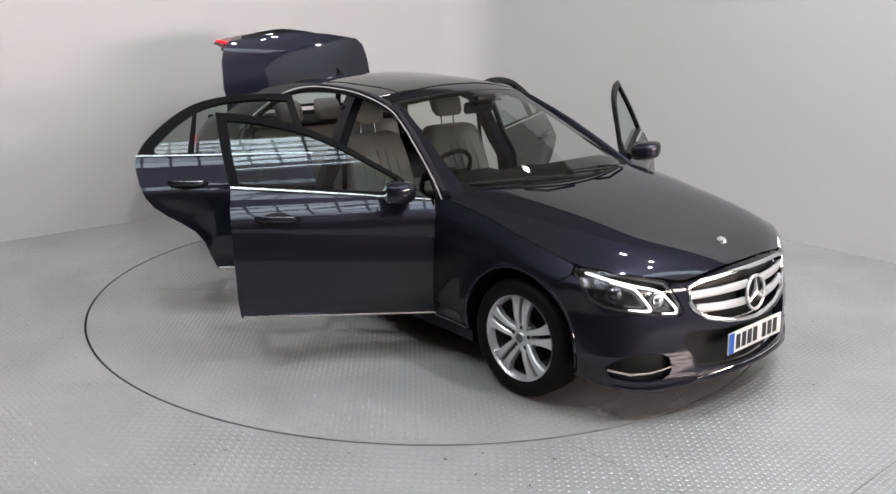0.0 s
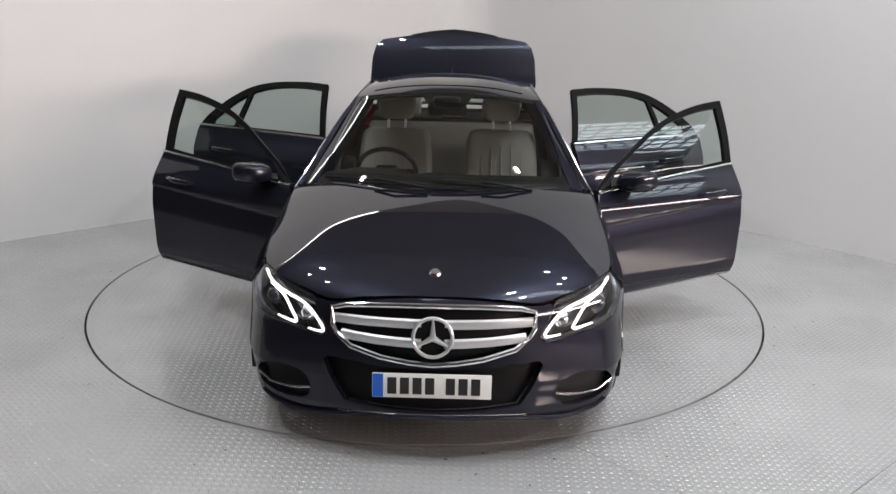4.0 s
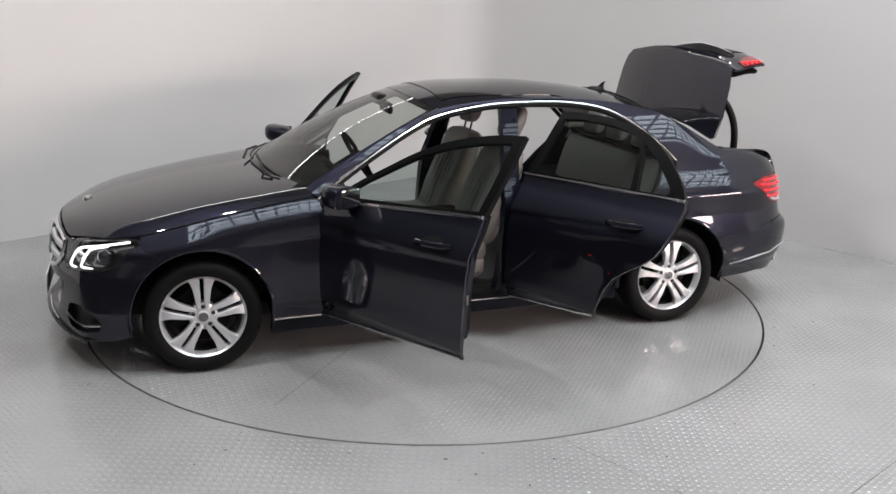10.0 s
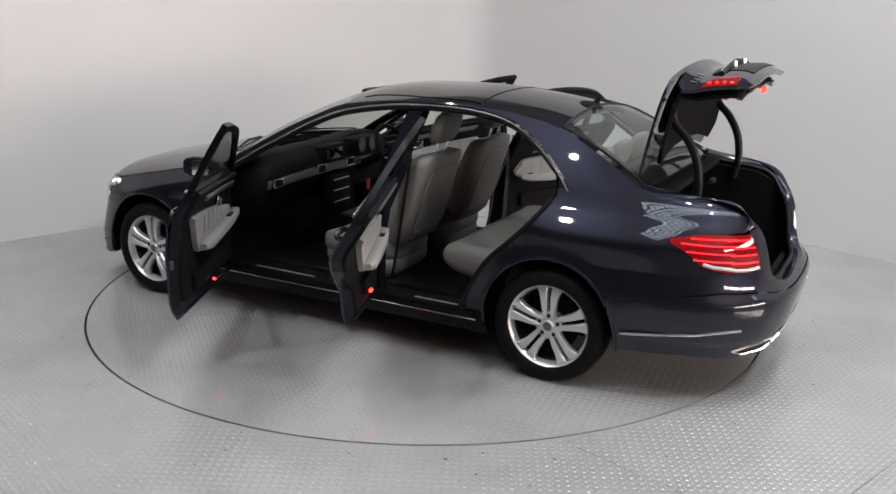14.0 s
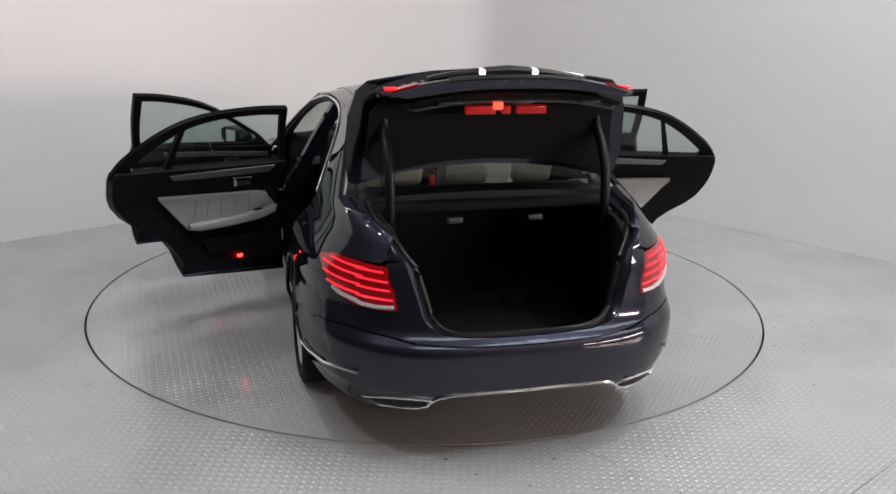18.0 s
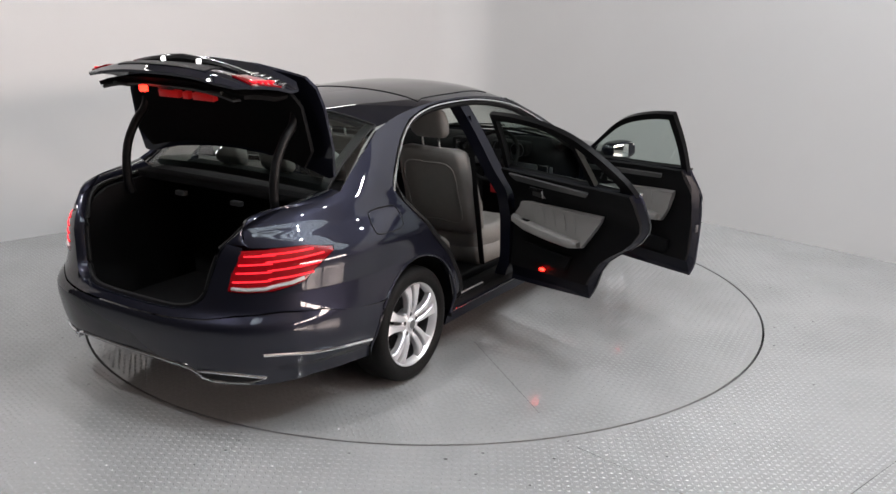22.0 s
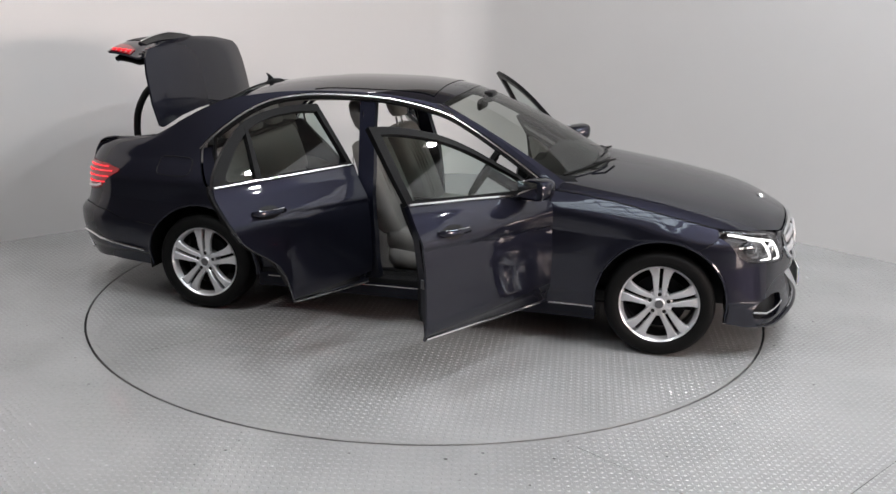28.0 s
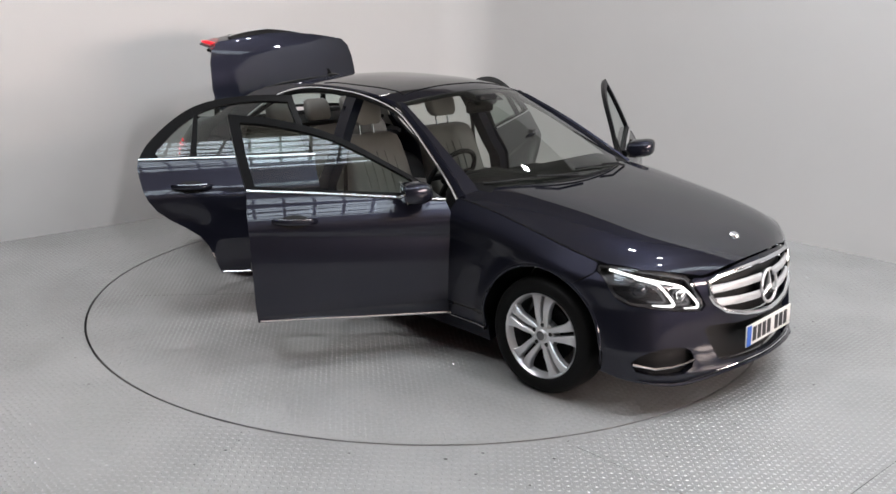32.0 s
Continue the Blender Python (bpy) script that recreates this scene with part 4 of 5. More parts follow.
# ---- wheels ----
def wheel(name):
    root = new(name)
    root.parent = CAR
    prof = [(.226, -.095), (.262, -.112), (.290, -.115), (.306, -.10), (.3145, -.07), (.3155, 0), (.3145, .06), (.309, .078), (.300, .090), (.288, .098), (.265, .101), (.240, .094), (.226, .078), (.222, .072)]
    part("tyre", lathe(prof, 64), RUBBER, root, "black tyre")
    part("rim_barrel", lathe([(.20, -.09), (.214, -.085), (.211, 0), (.213, .052)], 48), BARREL, root)
    prof = [(.206, .045), (.212, .058), (.219, .078), (.228, .086), (.231, .078), (.222, .068)]
    part("rim", lathe(prof, 64), ALLOY, root, "silver alloy rim")
    part("brake_disc", lathe([(.0, -.01), (.155, -.01), (.155, .01), (.0, .012)], 32), DASH, root)
    bm = bmesh.new()
    for k in range(5):
        for e in (-1, 1):
            a = math.pi / 2 + k * 2 * math.pi / 5
            c, d = math.cos(a), math.sin(a)
            rows = []
            for r, off, w, y in ((.045, .0205, .0115, .060), (.10, .0245, .0155, .075), (.15, .0285, .0190, .078), (.185, .0345, .0245, .075), (.205, .0415, .031, .070), (.217, .0490, .0385, .065), (.2240, .0540, .0435, .061)):
                ring = []
                for q, h in ((-w, -.03), (-w, .0), (-w + .005, .007), (w - .005, .007), (w, .0), (w, -.03)):
                    t = e * off + q
                    ring.append(bm.verts.new((c * r - d * t, y + h, d * r + c * t)))
                rows.append(ring)
            for p, q in zip(rows, rows[1:]):
                for i in range(6):
                    bm.faces.new((p[i], p[(i + 1) % 6], q[(i + 1) % 6], q[i]))
            bm.faces.new(rows[0])
            bm.faces.new(rows[-1][::-1])
    part("spokes", bm, ALLOY, root, "silver twin-spoke alloy", angle=22)
    part("hub_cap", lathe([(0, .079), (.026, .078), (.032, .072), (.034, .066), (.070, .064), (.077, .058), (.078, .0)], 32), ALLOY, root)
    part("cap_badge", lathe([(0, .0805), (.021, .0800), (.025, .0785)], 24), WOOD, root, "grey hub badge")
    for k in range(5):
        a = math.pi / 2 + k * 2 * math.pi / 5
        b = lathe([(0, .0665), (.0115, .0665), (.012, .05)], 10)
        bmesh.ops.translate(b, verts=b.verts, vec=(.055 * math.cos(a), 0, .055 * math.sin(a)))
        part("wheel_bolt", b, INK, root)
    return root


def spin(x, s):
    return Matrix.Translation((x, s * .805, .3150)) @ Matrix.Rotation(0 if s > 0 else math.pi, 4, "Z")


w = wheel("wheel")
w.matrix_basis = spin(1.437, 1)
for x, s in ((1.437, -1), (-1.437, 1), (-1.437, -1)):
    copy_thing(w, spin(x, s)).parent = CAR
# wheel housings
for x in (1.437, -1.437):
    for s in (1, -1):
        bm = bmesh.new()
        prof = arch(0, 0, .385, -12, 192, 24)
        rings = [[bm.verts.new((x + a, s * y, .325 + b)) for a, b in prof] for y in (.55, .895)]
        for i in range(len(prof) - 1):
            bm.faces.new((rings[0][i], rings[0][i + 1], rings[1][i + 1], rings[1][i]))
        bm.faces.new(rings[0])
        part("wheel_housing", bm, BLACK, CAR)

# ---- doors ----
def open_at(hx, hy, s, deg):
    return Matrix.Translation((hx, s * hy, 0)) @ Matrix.Rotation(radians(-s * deg), 4, "Z")


def door(s, kind):
    fr = kind == "front"
    hx, hy, deg = (.775, .865, 62.0) if fr else (-.325, .875, 66.0 if s > 0 else 68.5)
    sh = (hx, s * hy, 0)
    f, fin = side(s), side(s, .055)
    if fr:
        belt = [(.735, .925), (.4, .955), (.1, .982), (-.33, 1.016)]
        low = [(.775, .268), (.77, .6), (.765, .84)] + belt + [(-.340, .9), (-.328, .6), (-.319, .42), (-.312, .36), (-.305, .319)]
        upper = [(.735, .925), (.60, 1.03), (.43, 1.13), (.236, 1.238), (.039, 1.315), (-.2, 1.367), (-.388, 1.385), (-.367, 1.2), (-.33, 1.016)]
        gl = [(.655, .96), (.56, 1.03), (.42, 1.11), (.22, 1.215), (.035, 1.283), (-.19, 1.331), (-.330, 1.345), (-.312, 1.17), (-.285, 1.035), (.1, 1.0)]
    else:
        belt = [(-.365, 1.02), (-.7, 1.028), (-1.1, 1.036), (-1.43, 1.044)]
        low = [(-.338, .284), (-.352, .6), (-.372, .9)] + belt + [(-1.440, 1.0), (-1.436, .95), (-1.425, .88), (-1.400, .815), (-1.355, .753), (-1.285, .698), (-1.20, .645), (-1.12, .585), (-1.07, .515), (-1.035, .42), (-1.0, .336)]
        upper = [(-.365, 1.02), (-.41, 1.2), (-.445, 1.374), (-.633, 1.381), (-.870, 1.368), (-1.063, 1.327), (-1.22, 1.245), (-1.365, 1.13), (-1.43, 1.042)]
        gl = [(-.405, 1.037), (-.445, 1.19), (-.478, 1.335), (-.64, 1.345), (-.86, 1.333), (-1.03, 1.293), (-1.17, 1.215), (-1.28, 1.125), (-1.325, 1.078), (-1.31, 1.052), (-.9, 1.047)]
    upper, gl = bend(upper, (0, 6, 8) if fr else (0, 2, 8)), bend(gl, (0, 6, 8) if fr else (0, 2, 9))
    root = skin("door", [low], f, PAINT, CAR, .012, (.03, .0125), "dark blue %s door, swung wide open" % kind, sh)
    skin("window_frame", [upper, gl], f, FRAMEBLACK, root, .03, (.04, .04), "", sh, push=-.004)
    skin("window_glass", [gl], f, GLASS, root, 0, (.04, .03), "", sh, push=-.018).visible_shadow = False
    part("belt_strip", tube([f(a, b) + Vector((0, s * .006, 0)) for a, b in belt], .009, 6), CHROME, root, "chrome belt strip", shift=sh)
    lo = [(.77, .277), (.4, .294), (.0, .314), (-.296, .330)] if fr else [(-.34, .292), (-.7, .318), (-.995, .345)]
    part("lower_strip", tube([f(a, b) + Vector((0, s * .004, 0)) for a, b in lo], .006, 6), CHROME, root, "chrome strip along the door's foot", shift=sh)
    # inner side
    middle = sum(p[0] for p in low) / len(low)
    tucked = [(x + (.014 if x < middle else -.010), z + .10 * ease((.50 - z) / .20)) for x, z in low]
    skin("inner_panel", [tucked], fin, DASH, root, .02, (.08, .06), "black inner door panel", sh)
    n = len(low)
    bm = bmesh.new()
    ro = [bm.verts.new(f(*p)) for p in low]
    ri = [bm.verts.new(fin(*p)) for p in tucked]
    for i in range(n):
        bm.faces.new((ro[i], ro[(i + 1) % n], ri[(i + 1) % n], ri[i]))
    part("door_edge", bm, SHADEPAINT, root, "", False, sh)
    pad = side(s, .078)
    if fr:
        padl = [(.62, .70), (.55, .745), (.40, .785), (.1, .825), (-.19, .855), (-.145, .74), (-.075, .635), (.1, .625), (.40, .64), (.58, .665)]
        trim = [(.70, .845), (.70, .875), (.3, .922), (-.14, .962), (-.115, .932), (.3, .892)]
        arm = [(.655, .705, .008), (.62, .70, .030), (.45, .682, .036), (.2, .668, .036), (.0, .662, .036), (-.075, .660, .024)]
        bezel, pleats = (.42, .825), (.36, .27, .18, .09, 0)
        pocket = [(.60, .42), (.62, .52), (-.15, .52), (-.14, .44)]
    else:
        padl = [(-.42, .745), (-.46, .79), (-.52, .83), (-.80, .848), (-1.16, .868), (-1.08, .76), (-.985, .645), (-.75, .64), (-.53, .665), (-.44, .705)]
        trim = [(-.47, .985), (-.46, 1.003), (-.8, 1.004), (-1.115, 1.002), (-1.09, .975), (-.8, .968), (-.5, .965)]
        arm = [(-.405, .725, .008), (-.44, .715, .030), (-.55, .692, .036), (-.75, .675, .036), (-.93, .668, .034), (-.985, .668, .022)]
        bezel, pleats = (-.645, .907), (-.595, -.685, -.775, -.86, -.94)
        pocket = [(-.50, .47), (-.50, .57), (-.90, .57), (-.86, .48)]
    skin("door_pad", [bend(padl, (0, 4, 6))], pad, PADLEATHER, root, .03, (.08, .05), "pale grey leather door pad", sh)
    for x in pleats:
        part("pleat", tube([side(s, .1085)(x + .10 * (z - .75), z) for z in (.72, .77, .825)], .0035, 5), PADLEATHER, root, shift=sh)
    skin("door_trim", [trim], side(s, .082), WOOD, root, .012, (.2, .05), "pale trim strip", sh)
    # armrest: a padded ledge along the foot of the pad
    rows = []
    for x, z, r in arm:
        o = side(s, .102 + r)(x, z)
        rows.append([(o.x, o.y + s * r * .95 * math.copysign(abs(math.cos(q)) ** .6, math.cos(q)), o.z + .8 * r * math.copysign(abs(math.sin(q)) ** .6, math.sin(q))) for q in [2 * math.pi * i / 12 for i in range(12)]])
    bm = bmesh.new()
    rings = [[bm.verts.new(v) for v in r] for r in rows]
    for g0, g1 in zip(rings, rings[1:]):
        for i in range(12):
            bm.faces.new((g0[i], g0[(i + 1) % 12], g1[(i + 1) % 12], g1[i]))
    bm.faces.new(rings[0][::-1])
    bm.faces.new(rings[-1])
    part("armrest", bm, PADLEATHER, root, "pale grey leather armrest", shift=sh)
    c = side(s, .136)(arm[2][0] + .03, arm[2][1] + .030)
    part("window_switch", box(c - Vector((.05, .014, .004)), c + Vector((.05, .014, .004)), .003), DASH, root, "black window switch", shift=sh)
    skin("door_pocket", [pocket], side(s, .082), DASH, root, .02, (.1, .06), "", sh)
    bx, bz = bezel
    ring = [side(s, .080)(bx + a, bz + b) for a, b in ((.060, -.026), (.050, .027), (-.066, .030), (-.044, -.024))]
    part("inner_handle", tube(ring, .006, 6, closed=True), CHROME, root, "bright handle surround", shift=sh)
    part("handle_lever", tube([side(s, .086)(bx - .038, bz - .022), side(s, .086)(bx - .060, bz + .028)], .010, 6), CHROME, root, shift=sh)
    c2 = side(s, .079)(bx, bz)
    part("handle_recess", box(c2 - Vector((.048, .003, .022)), c2 + Vector((.048, .003, .022)), .002), INK, root, shift=sh)
    # latch on the shut edge, hinges at the other
    lx, lz = (-.325, .63) if fr else (-1.235, .70)
    c = side(s, .03)(lx, lz)
    part("latch", box(c - Vector((.006, .010, .024)), c + Vector((.005, .010, .024)), .003), BARREL, root, "bright door latch", shift=sh)
    for z in (.45, .78):
        c = side(s, .05)(hx - .01, z)
        part("hinge", box(c - Vector((.03, .022, .03)), c + Vector((.055, .014, .03)), .005), SHADEPAINT, root, shift=sh)
    # courtesy reflector
    c = side(s, .084 if fr else .092)(.25 if fr else -.66, .375 if fr else .435)
    k = .6 if fr else 1
    part("door_light", box(c - Vector((.015 * k, .008, .008 * k)), c + Vector((.015 * k, .008, .008 * k)), .002), REDREFLECT, root, "red warning light, lit", shift=sh)
    # outer handle
    hx2 = -.10 if fr else -1.15
    hz = .862 if fr else .885
    pts = [f(hx2 + d, hz + e) + Vector((0, s * o, 0)) for d, e, o in ((.115, -.006, .0), (.09, -.002, .028), (.03, 0, .036), (-.04, .003, .034), (-.09, .005, .024), (-.11, .006, .0))]
    part("handle", tube(pts, [.010, .014, .016, .016, .014, .010], 8, 1.1), PAINT, root, "body-coloured door handle", shift=sh)
    pts = [f(hx2 + d, hz + e) + Vector((0, s * (o + .012), 0)) for d, e, o in ((.085, .012, .028), (.03, .014, .036), (-.04, .017, .034), (-.085, .019, .022))]
    part("handle_trim", tube(pts, .0028, 6), CHROME, root, shift=sh)
    dish = [(hx2 + .082 * math.cos(a), hz - .004 + .033 * math.sin(a)) for a in [2 * math.pi * i / 16 for i in range(16)]]
    skin("handle_dish", [dish], f, BLACK, root, .004, (.1, .05), "", sh, push=.0015)
    if fr:
        # mirror
        m = Matrix.Translation((.535, s * .945, .99))
        bm = bmesh.new()
        bmesh.ops.create_uvsphere(bm, u_segments=24, v_segments=14, radius=1)
        for v in bm.verts:
            x, y, z = v.co
            y2 = math.copysign(abs(y) ** .6, y) * .10
            z2 = math.copysign(abs(z) ** .6, z) * .062
            x2 = max(-.55, math.copysign(abs(x) ** .8, x)) * .10
            v.co = m @ Vector((x2 - .25 * max(0, y2), y2 * s, z2 + .012 * y2 / .1))
        part("mirror_housing", bm, PAINT, root, "body-coloured door mirror", shift=sh)
        part("mirror_foot", tube([f(.62, .955), (.57, s * .88, .96)], [.05, .03], 8, .5), BLACK, root, shift=sh)
        c = m @ Vector((-.062, 0, .003))
        part("mirror_glass", box(c - Vector((.004, .085, .045)), c + Vector((.002, .085, .045)), .004), MIRROR, root, shift=sh)
        # corner speaker triangle
        skin("mirror_sail", [[(.74, .925), (.64, .955), (.545, 1.045)]], f, BLACK, root, .03, (.2, .2), "", sh, push=.001)
    else:
        skin("window_divider", [[(-1.135, 1.035), (-1.095, 1.035), (-1.068, 1.18), (-1.045, 1.305), (-1.070, 1.30), (-1.100, 1.18)]], f, FRAMEBLACK, root, .03, (.04, .04), "", sh, push=-.002)
    root.matrix_basis = open_at(hx, hy, s, deg)
    return root


for s in (1, -1):
    door(s, "front")
    door(s, "rear")

# ---- boot lid ----
def lid_top(x, y):
    return Vector((x, y, curve(x, ((-2.41, 1.035), (-2.36, 1.060), (-2.27, 1.078), (-2.1, 1.09), (-1.86, 1.10))) - .035 * (abs(y) / .68) ** 2.5))


LIDX, LIDZ = -1.86, 1.09
sh = (LIDX, 0, LIDZ)
hl = [(-1.925, 0), (-1.918, .2), (-1.895, .42), (-1.855, .60), (-1.845, .645), (-1.86, .68), (-2.0, .70), (-2.2, .685), (-2.30, .655), (-2.35, .60), (-2.395, .3), (-2.41, 0)]
LID = skin("boot_lid", [hl + [(x, -y) for x, y in reversed(hl) if y > 1e-6]], lid_top, PAINT, CAR, .015, (.06, .06), "dark blue boot lid standing open", sh)
def lid_back(y, z):
    u = min(1, abs(y) / .66)
    zz = curve(z, ((.66, -2.43), (.72, -2.445), (.85, -2.42), (.95, -2.39), (1.03, -2.41)))
    return Vector((zz + .11 * u ** 2.6, y, z))
hl = [(0, 1.03), (.3, 1.022), (.56, 1.005), (.60, .97), (.58, .86), (.56, .72), (.50, .67), (.40, .65), (0, .645)]
skin("lid_back", [mirrored(hl)], lid_back, PAINT, LID, .015, (.06, .05), "", sh, core=(-1.9, 0, .8))
skin("lid_liner", [mirrored([(0, 1.00), (.3, .99), (.54, .97), (.52, .72), (.45, .69), (0, .68)])], lid_back, CARPET, LID, .02, (.1, .08), "black boot lid lining", sh, core=(-1.9, 0, .8), push=-.06)
inn = [(-1.975, 0), (-1.965, .25), (-1.93, .46), (-1.91, .55), (-2.0, .62), (-2.22, .60), (-2.33, .50), (-2.35, 0)]
skin("lid_liner", [inn + [(x, -y) for x, y in reversed(inn) if y > 1e-6]], lid_top, CARPET, LID, .02, (.1, .1), "black boot lid lining", sh, push=-.06)
for y0, y1 in ((.05, .19), (-.02, .02), (-.19, -.05)):
    part("red_reflector", box((-2.285, y0, .818), (-2.25, y1, .85), .003), REDCASE, LID, "red warning triangle case, given a faint glow", shift=sh)
skin("lid_lip", [mirrored([(0, .735), (.46, .735), (.50, .70), (.47, .672), (0, .664)])], lid_back, LIPGREY, LID, .012, (.1, .03), "dark grey plastic lip inside the boot lid", sh, core=(-1.9, 0, .8), push=-.084)
for y in (-.34, -.02, .30):
    part("lip_slot", box((-2.345, y - .05, .688), (-2.330, y + .05, .708), .003), INK, LID, shift=sh)
part("lid_light", box((-2.35, .075, .65), (-2.32, .115, .672), .003), REDLAMP, LID, "small lit red lamp", shift=sh)
for s in (1, -1):
    wedge = [(.43, .735), (.548, .728), (.565, .80), (.575, .885), (.50, .882), (.45, .82)]
    lam = skin("lid_lamp", [[(s * y, z) for y, z in wedge]], lid_back, REDLENS, LID, .01, (.05, .03), "red lamp on the boot lid", sh, core=(-1.9, 0, .8), push=.006)
    for z in (.755, .79, .825, .86):
        c = lid_back(s * .535, z) - Vector((.008, 0, 0)) - Vector(sh)
        part("lamp_segment", box(c - Vector((.005, .022, .007)), c + Vector((.005, .022, .007)), .003), REDLED, lam)

# handle overhang above the plate recess, with the plate lamps under it
bm = bmesh.new()
rows = []
for k in range(-8, 9):
    y = .37 * k / 8
    o = lid_back(y, .85)
    out = .040 - .026 * abs(k / 8)
    rows.append([bm.verts.new(v) for v in ((o.x + .01, y, .832), (o.x - out * .7, y, .832), (o.x - out, y, .842), (o.x - out, y, .850), (o.x + .01, y, .892))])
for g0, g1 in zip(rows, rows[1:]):
    for k in range(5):
        bm.faces.new((g0[k], g0[(k + 1) % 5], g1[(k + 1) % 5], g1[k]))
bm.faces.new(rows[0])
bm.faces.new(rows[-1][::-1])
part("lid_handle", bm, BLACK, LID, "black handle over the plate recess", shift=sh, angle=30)
part("handle_strip", tube([(lid_back(.37 * k / 8, .85).x - (.042 - .026 * abs(k / 8)), .37 * k / 8, .852) for k in range(-8, 9)], .004, 6), CHROME, LID, "chrome strip along the boot handle", shift=sh)
for y in (.123, -.123):
    lens = lathe([(0, 0), (.014, 0), (.016, .010)], 12, "z")
    bmesh.ops.translate(lens, verts=lens.verts, vec=(lid_back(y, .85).x - .018, y, .826))
    part("plate_lamp", lens, WHITELED, LID, "white plate lamp, lit", shift=sh)
for s in (1, -1):
    for k in range(4 if s > 0 else 5):
        c = lid_back(s * (.36 + .042 * k), .945)
        part("script_bar", box(c - Vector((.006, .014, .016)), c + Vector((.002, .014, .016)), .002), CHROME, LID, shift=sh)
skin("plate_recess", [[(-.30, .70), (.30, .70), (.28, .83), (-.28, .83)]], lid_back, BLACK, LID, .004, (.1, .05), "", sh, core=(-1.9, 0, .8), push=.004)
LID.matrix_basis = Matrix.Translation((-1.785, 0, 1.157)) @ Matrix.Rotation(radians(81), 4, "Y")
for s in (1, -1):
    pts = [(-2.06, s * .525, .96), (-2.08, s * .525, 1.05), (-2.075, s * .525, 1.16), (-2.05, s * .525, 1.25), (-1.995, s * .525, 1.34), (-1.93, s * .525, 1.41), (-1.91, s * .525, 1.52)]
    part("lid_hinge", tube([p[:3] for p in spline(pts, 4, False)], .023, 12, upward=(0, 1, 0)), BLACK, CAR, "black gooseneck hinge")
# boot space
part("boot_floor", box((-2.42, -.56, .38), (-1.45, .56, .40)), CARPET, CAR, "black boot carpet", False)
part("boot_back", box((-1.63, -.58, .38), (-1.605, .58, 1.0)), CARPET, CAR, "", False)
part("boot_sill_lining", box((-2.44, -.46, .38), (-2.41, .46, .565)), CARPET, CAR, "", False)
for s in (1, -1):
    skin("boot_side", [[(-1.45, .38), (-1.45, 1.0), (-1.9, 1.03), (-2.2, 1.01), (-2.30, .965), (-2.36, .90), (-2.41, .78), (-2.44, .66), (-2.45, .58), (-2.43, .38)]], lambda x, z: Vector((x, s * (.57 - .09 * max(0, -2.0 - x)), z)), CARPET, CAR, .02, (.2, .1))
    part("boot_hook", box((-2.02, s * .20 - .035, .975), (-1.99, s * .20 + .035, 1.0), .004), LIPGREY, CAR)
part("deck_strip", box((-1.96, -.64, 1.02), (-1.86, .64, 1.06), .01), CARPET, CAR)

# ---- cabin ----
part("floor_pan", box((-1.5, -.72, .20), (.95, .72, .25)), CARPET, CAR, "black carpet", False)
part("underbody", box((-2.25, -.62, .20), (1.75, .62, .30), .02), BLACK, CAR, "", False)
part("engine_bulkhead", box((.90, -.76, .25), (.98, .76, .93)), DASH, CAR, "", False)
part("engine_block_cover", box((1.0, -.55, .30), (2.0, .55, .72), .05), BLACK, CAR, "", False)
part("rear_bulkhead", box((-1.60, -.62, .25), (-1.56, .62, 1.0)), CARPET, CAR, "", False)
part("rear_bulkhead", box((-1.60, -.76, .25), (-1.575, .76, .95)), CARPET, CAR, "", False)
for s in (1, -1):
    skin("pillar_trim", [[(-1.20, 1.345), (-1.36, 1.19), (-1.46, 1.07), (-1.45, .95), (-1.60, .95), (-1.85, 1.05), (-1.70, 1.14), (-1.50, 1.26), (-1.34, 1.33)]], side(s, .045), LINING, CAR, .012, (.1, .08))
part("parcel_shelf", box((-1.90, -.66, 1.012), (-1.44, .66, 1.042), .01), DASH, CAR, "black parcel shelf")
hl = [(.06, 0), (.05, .42), (-.05, .52), (-1.15, .52), (-1.30, .40), (-1.31, 0)]
skin("headlining", [hl + [(x, -y) for x, y in reversed(hl) if y > 1e-6]], top_of(roof), LINING, CAR, .01, (.15, .15), push=-.05)


def shell(name, rows, material, parent, label="", shift=None):
    """a padded form through rows of cross-sections"""
    bm = bmesh.new()
    rings = [[bm.verts.new(p) for p in r] for r in rows]
    k = len(rings[0])
    for p, q in zip(rings, rings[1:]):
        for i in range(k):
            bm.faces.new((p[i], p[(i + 1) % k], q[(i + 1) % k], q[i]))
    bm.faces.new(rings[0][::-1])
    bm.faces.new(rings[-1])
    return part(name, bm, material, parent, label, True, shift, 70)


def pad_ring(cx, cz, w, t, lean, y0, n=16, hollow=0.0):
    """rounded rectangle section, w wide and t thick, leaning back"""
    out = []
    for i in range(n):
        a = 2 * math.pi * i / n
        u = math.copysign(abs(math.cos(a)) ** .5, math.cos(a)) * w / 2
        v = math.copysign(abs(math.sin(a)) ** .5, math.sin(a)) * t / 2
        v += hollow * (abs(u) / (w / 2)) ** 2 * (v > 0)
        out.append((cx + v * math.cos(lean), y0 + u, cz + v * math.sin(lean)))
    return out


